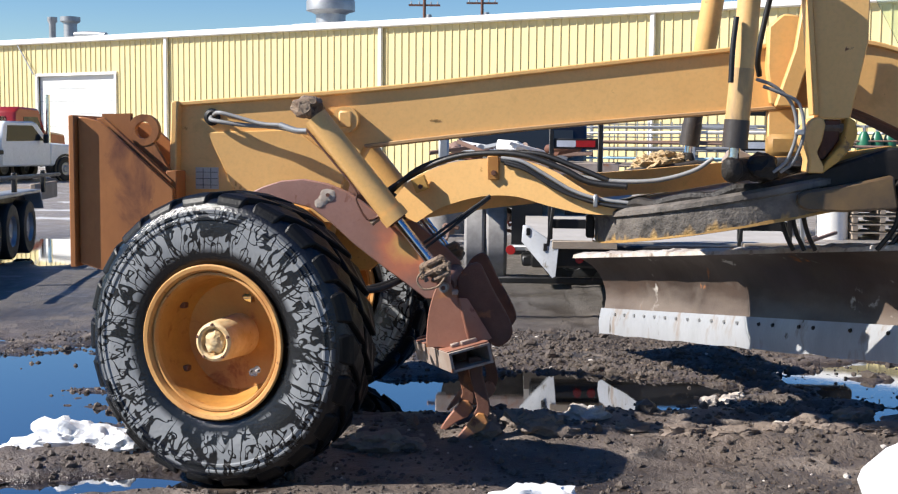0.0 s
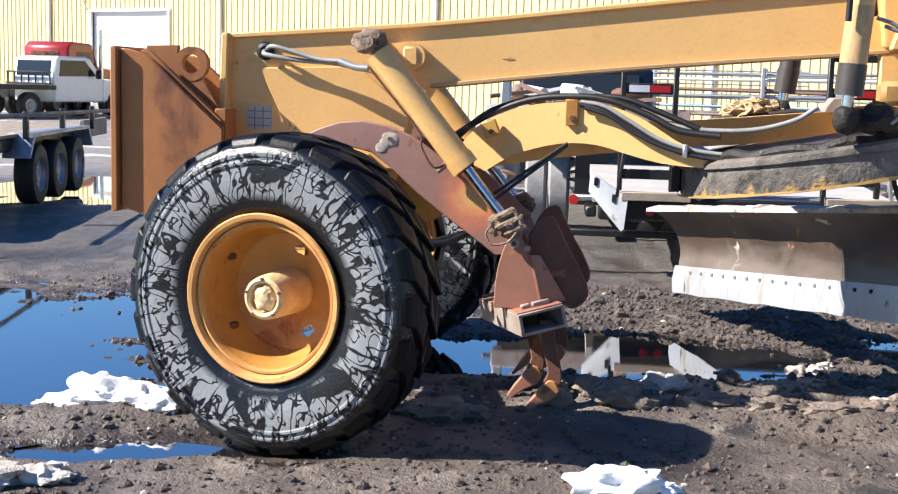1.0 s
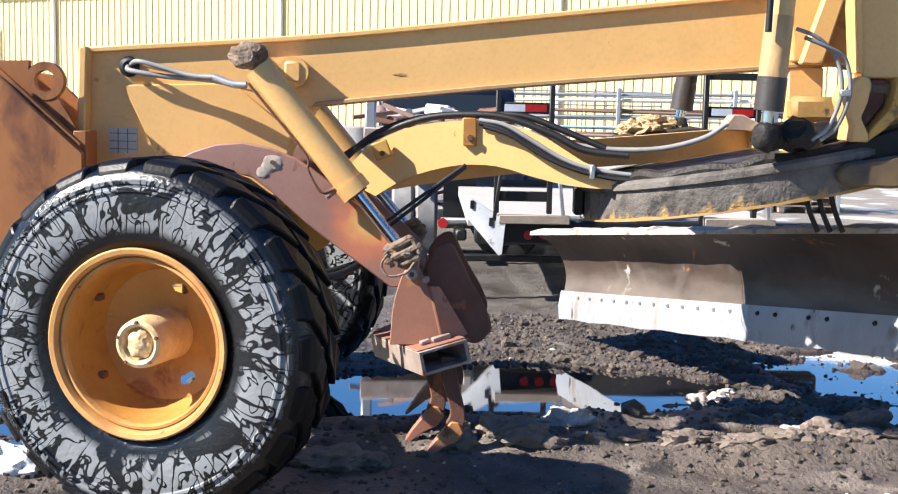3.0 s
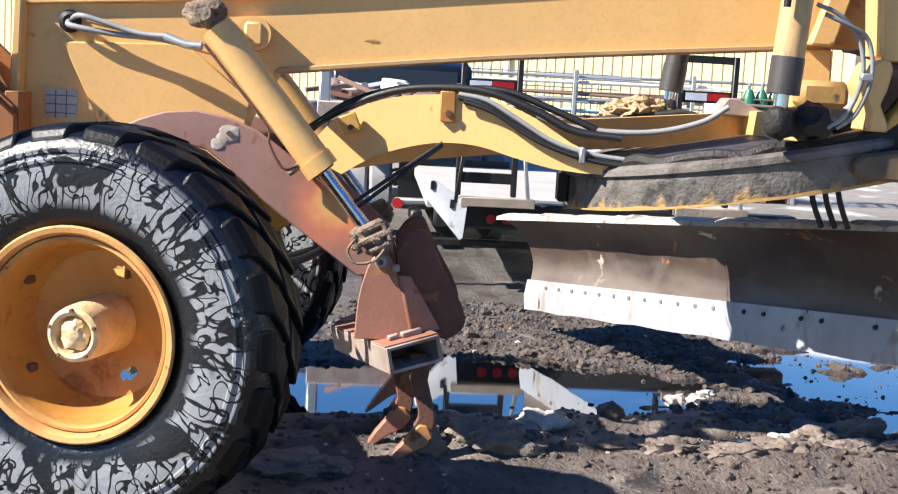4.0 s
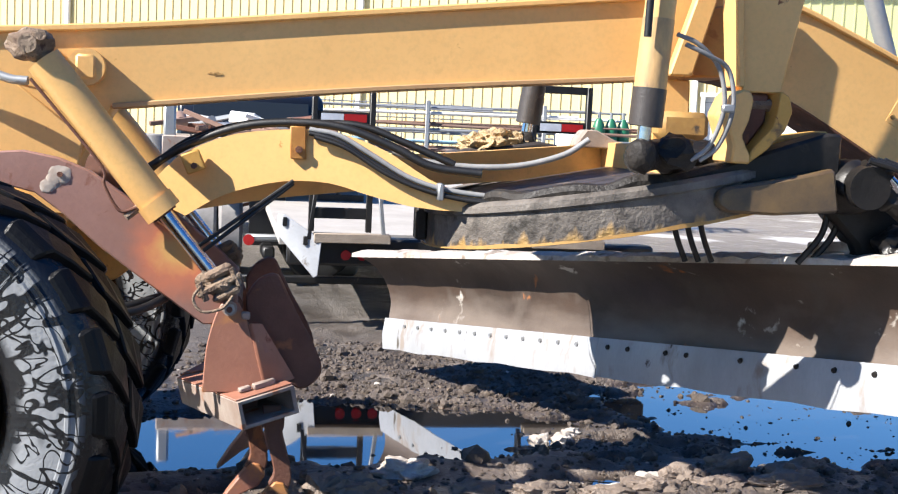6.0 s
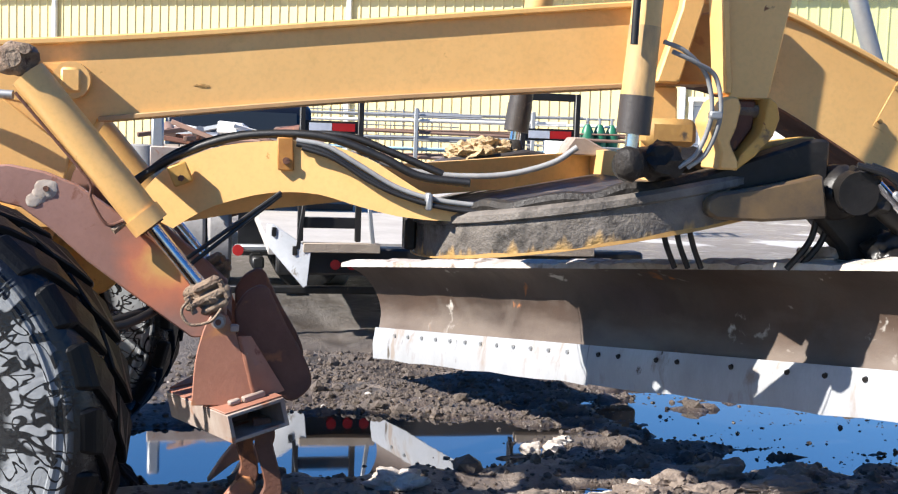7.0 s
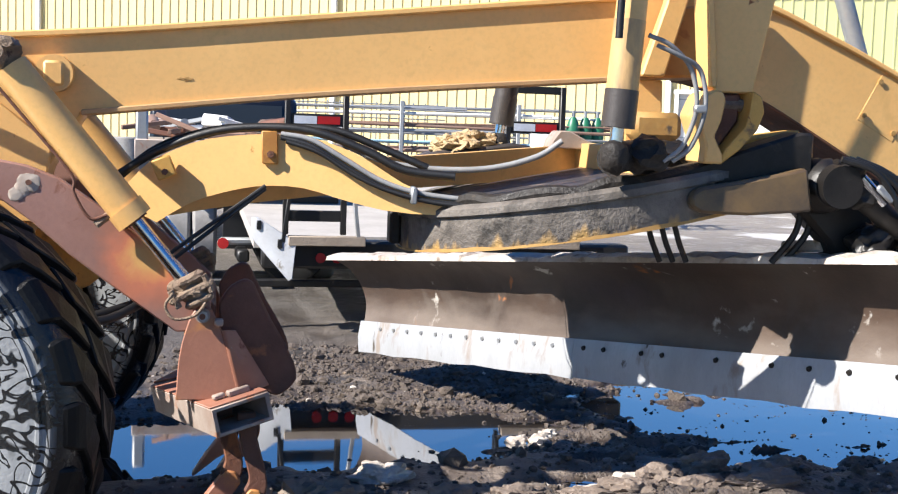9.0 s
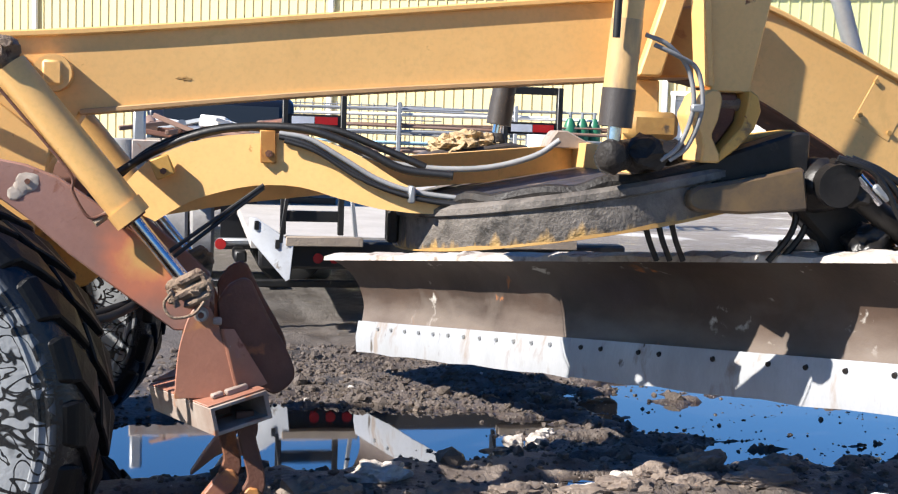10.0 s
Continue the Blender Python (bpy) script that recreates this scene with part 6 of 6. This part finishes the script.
def ramp(x, zt):
    r = part("ramp", box((x - 0.225, 0, (0.78 + zt) / 2), (0.045, 0.06, zt - 0.78), 0.006), BLACK_STEEL, dv, "upright black steel ramp")
    part("ramp_post", box((x + 0.225, 0, (0.78 + zt) / 2), (0.045, 0.06, zt - 0.78), 0.006), BLACK_STEEL, r)
    for z, hh in ((zt - 0.03, 0.06), (0.925, 0.085)):
        part("ramp_bar", box((x, 0.005, z), (0.41, 0.05, hh), 0.005), BLACK_STEEL, r)
    part("ramp_sill", box((x + 0.095, -0.05, 0.735), (0.60, 0.10, 0.075), 0.006), DECK_WOOD, r, "weathered brown plank sill")
    part("tape_bar", box((x, 0, 1.67), (0.405, 0.04, 0.095), 0.004), BLACK_STEEL, r)
    part("white_tape", box((x - 0.09, -0.023, 1.67), (0.175, 0.004, 0.06)), WHITE_TAPE, r, "white reflective tape")
    part("red_tape", box((x + 0.09, -0.023, 1.67), (0.175, 0.004, 0.06)), RED_TAPE, r, "red reflective tape")
    for s in (-1, 1):
        part("ramp_brace", box((x + s * 0.27 + 0.05, -0.06, 0.93), (0.03, 0.04, 0.42), 0.004, rot=Matrix.Rotation(radians(-7 * s), 3, "Y")), BLACK_STEEL if s < 0 else GALV, r)


ramp(0.0, 1.98)
ramp(1.75, 2.0)
part("rear_beam", box((1.1, 0.1, 0.62), (3.0, 0.2, 0.22), 0.02), BLACK_STEEL, dv)
part("deck", prism([(0.3, 0.74), (7.0, 0.95), (7.0, 0.85), (0.3, 0.64)], -0.45, 2.2), PALE_DECK, dv).matrix_basis = pose(0, 0, 0, 0, 0, 90) @ Matrix.Scale(-1, 4, (0, 1, 0))
b = prism([(-0.48, 0.905), (-0.43, 0.905), (-0.33, 0.84), (-0.145, 0.72), (-0.17, 0.44), (-0.20, 0.42), (-0.49, 0.755)], -0.03, 0.03, 0.004)
for v in b.verts:
    v.co.y -= 0.25 * (v.co.x + 0.42)
gus = part("tail_gusset", b, GALV_PALE, dv, "white painted tail plate with slots")
for x, z in ((-0.43, 0.85), (-0.27, 0.71)):
    part("slot", box((x, -0.055 - 0.25 * (x + 0.42) + 0.02, z), (0.035, 0.02, 0.07), 0.004), BLACK_STEEL, gus)
for x in (0.05, 0.18, 0.31):
    part("rear_lamp", rod((x, -0.02, 0.60), (x, -0.05, 0.60), 0.04, seg=14), LAMP_RED, dv, "round red lamp")
part("bumper", box((-0.2, 0.3, 0.36), (1.6, 0.08, 0.06), 0.01), BLACK_STEEL, dv)
for s in (0.1, 2.0):
    for k in range(2):
        wheel_parts(dv, s, 3.2 + 0.9 * k, 0.38, 0.24)

# flatbed truck loaded with scrap, black cab beyond
ft = thing("flatbed_truck", pose(1.15, 14.7, 0, 0, 0, 88), "black flatbed truck with dusty dual tyres and scrap on its bed", "truck")
part("bed_frame", box((1.6, 0, 1.30), (3.9, 2.0, 0.14), 0.02), BLACK_STEEL, ft)
for k in range(9):
    part("deck_plank", box((1.6, -0.88 + 0.22 * k, 1.39), (3.9, 0.205, 0.04), 0.005), DECK_WOOD, ft)
part("tail_board", box((-0.37, 0, 1.34), (0.05, 2.1, 0.2), 0.01), BOX_STEEL, ft)
part("corner_stake", box((-0.3, 0.98, 1.5), (0.12, 0.12, 0.55), 0.02), GALV, ft)
part("cab", prism([(3.7, 0.7), (3.66, 1.4), (3.78, 1.92), (4.0, 2.0), (5.2, 2.0), (5.8, 1.4), (6.9, 1.3), (6.9, 0.6)], -0.95, 0.95, 0.05), BLACK_PAINT, ft, "glossy black cab")
part("rear_window", box((3.70, 0, 1.66), (0.02, 1.5, 0.42), 0.004, rot=Matrix.Rotation(radians(13), 3, "Y")), DARK_GLASS, ft)
for y in (0.62, 0.36, -0.62, -0.88):
    wheel_parts(ft, 0.35, y, 0.47, 0.24, GREY_RUBBER)
part("mud_flap", box((-0.1, -0.72, 0.62), (0.02, 0.55, 0.55), 0.004), HOSE_BLACK, ft)
part("mud_flap", box((-0.2, 0.0, 0.66), (0.02, 0.36, 0.6), 0.004), HOSE_BLACK, ft)
part("bumper", box((-0.42, -0.25, 0.46), (0.1, 0.95, 0.07), 0.02), GALV, ft, "pale steel bumper")
part("tail_lamp", rod((-0.46, 0.19, 0.44), (-0.50, 0.19, 0.44), 0.055, seg=16), LAMP_RED, ft, "round red tail lamp")
part("hitch", box((-0.4, 0, 0.33), (0.5, 0.12, 0.12), 0.02), BLACK_STEEL, ft)


def scrap_pile(name, at, n, span, mats, label, seed, lift=0.0):
    """A heap of bent bars, sheets and blocks, one object each."""
    r = random.Random(seed)
    for i in range(n):
        x, y = r.uniform(-span[0], span[0]), r.uniform(-span[1], span[1])
        kind = r.random()
        m_ = r.choice(mats)
        if kind < 0.45:
            L = r.uniform(0.3, 0.9)
            b = box((0, 0, 0), (L, 0.04, 0.05), 0.006)
        elif kind < 0.75:
            b = box((0, 0, 0), (r.uniform(0.15, 0.35), r.uniform(0.12, 0.3), r.uniform(0.05, 0.16)), 0.015)
        else:
            b = rod((-0.2, 0, 0), (0.2, 0, 0), r.uniform(0.04, 0.09), seg=10)
        ob = part(name, b, m_)
        ob.matrix_world = at @ pose(x, y, lift + 0.06 + r.random() * span[2], r.uniform(-12, 12), r.uniform(-20, 20), r.uniform(0, 180))
        tagged(ob, label, "scrap", "scrap heap")


scrap_pile("scrap_piece", pose(1.1, 16.2, 1.41, 0, 0, 88), 34, (1.7, 0.85, 0.16), [SCRAP, DARK_RUST, GALV, TRIM_WHITE, SCRAP], "piece of rusty scrap lying on the flatbed", 5)

# pipe rack
pr_ = thing("pipe_rack", pose(5.2, 22.5, 0, 0, 0, -14), "steel rack stacked with long pale pipes and rods", "pipe rack")
for x in (-2.6, -0.6, 1.4, 3.2):
    part("upright", box((x, 0, 1.05), (0.07, 0.07, 2.1), 0.01), GALV, pr_)
    part("upright", box((x, 0.9, 1.05), (0.07, 0.07, 2.1), 0.01), GALV, pr_)
    for z in (0.45, 0.85, 1.2, 1.5, 1.8):
        part("bearer", box((x, 0.45, z), (0.06, 0.9, 0.06), 0.008), GALV, pr_)
r_ = random.Random(11)
for z, m_, n_ in ((0.52, SCRAP, 7), (0.72, DARK_RUST, 5), (0.92, TRIM_WHITE, 6), (1.27, SCRAP, 6), (1.40, PALE_BLUE, 2), (1.57, GALV, 5), (1.70, SCRAP, 4), (1.87, TRIM_WHITE, 4), (1.98, GALV, 4)):
    for k in range(n_):
        x0, x1 = -3.2 + r_.uniform(-0.5, 1.2), 3.6 + r_.uniform(-3.2, 0.6)
        y0 = 0.08 + 0.74 * k / max(1, n_ - 1)
        part("pipe", rod((x0, y0, z), (x1, y0 + r_.uniform(-0.05, 0.05), z + r_.uniform(-0.06, 0.06)), r_.uniform(0.015, 0.035), seg=8), m_, pr_)
mesh_p = thing("wire_panel", pose(3.0, 24.2, 0, 0, 0, -10), "grey welded wire mesh panels leaning in the yard", "mesh panel")
for k in range(24):
    part("wire", rod((-2.5 + 0.22 * k, 0, 0.2), (-2.5 + 0.22 * k, 0, 2.1), 0.012, seg=6), GALV, mesh_p)
for k in range(8):
    part("wire", rod((-2.6, 0, 0.3 + 0.25 * k), (2.7, 0, 0.3 + 0.25 * k), 0.012, seg=6), GALV, mesh_p)

# timber heap, drums, gas cylinders, pallets
scrap_pile("timber_piece", pose(4.9, 18.6, 0.0, 0, 0, -10), 26, (1.2, 0.45, 0.22), [TIMBER, TIMBER, DECK_WOOD, SCRAP], "piece of pale broken timber in a heap", 9, 0.0)
scrap_pile("scrap_piece", pose(2.2, 20.5, 0.0, 0, 0, 0), 22, (2.2, 0.8, 0.5), [SCRAP, DARK_RUST, RED_PAINT], "rusty steel section lying in the yard", 13, 0.1)


def drum(x, y, r, h, m_, label):
    d = part("drum", lathe([(0, h), (r * 0.95, h), (r, h - 0.02), (r, h * 0.68), (r * 1.03, h * 0.66), (r, h * 0.64), (r, h * 0.36), (r * 1.03, h * 0.34), (r, h * 0.32), (r, 0.0), (0, 0)], 28), m_)
    d.matrix_world = Matrix(((1, 0, 0, x), (0, 0, 1, y), (0, 1, 0, height(x, y)), (0, 0, 0, 1)))
    tagged(d, label, "drum", "drums in the yard")


drum(-1.1, 22.0, 0.35, 1.0, RED_PAINT, "red steel drum standing in the yard")
drum(0.1, 23.0, 0.32, 1.35, GREY_RUBBER, "dusty grey drum standing in the yard")
drum(0.7, 23.4, 0.34, 1.4, GALV, "galvanised drum standing in the yard")
drum(7.05, 22.2, 0.28, 1.75, TRIM_WHITE, "white plastic drum standing in the yard")
pal = thing("pallet_stack", pose(7.85, 22.35, 0), "stack of grey weathered wooden pallets", "pallets")
for k in range(4):
    for j in range(5):
        part("board", box((0, -0.42 + 0.21 * j, 0.13 + 0.15 * k), (1.1, 0.12, 0.022)), DECK_WOOD, pal)
    for j in range(3):
        part("bearer", box((-0.48 + 0.48 * j, 0, 0.065 + 0.15 * k), (0.09, 0.95, 0.10)), DECK_WOOD, pal)
for k in range(3):
    g = thing("gas_cylinder", pose(7.60 + 0.25 * k, 22.3 + 0.06 * k, 0.59), "green steel gas cylinder standing upright", "gas cylinder", "gas cylinders")
    part("body", lathe([(0, 1.35), (0.05, 1.33), (0.09, 1.25), (0.12, 1.15), (0.12, 0.0), (0, 0)], 20), GREEN_PAINT, g).matrix_basis = Matrix(((1, 0, 0, 0), (0, 0, 1, 0), (0, 1, 0, 0), (0, 0, 0, 1)))
    part("valve", rod((0, 0, 1.33), (0, 0, 1.45), 0.03, seg=8), GALV, g)
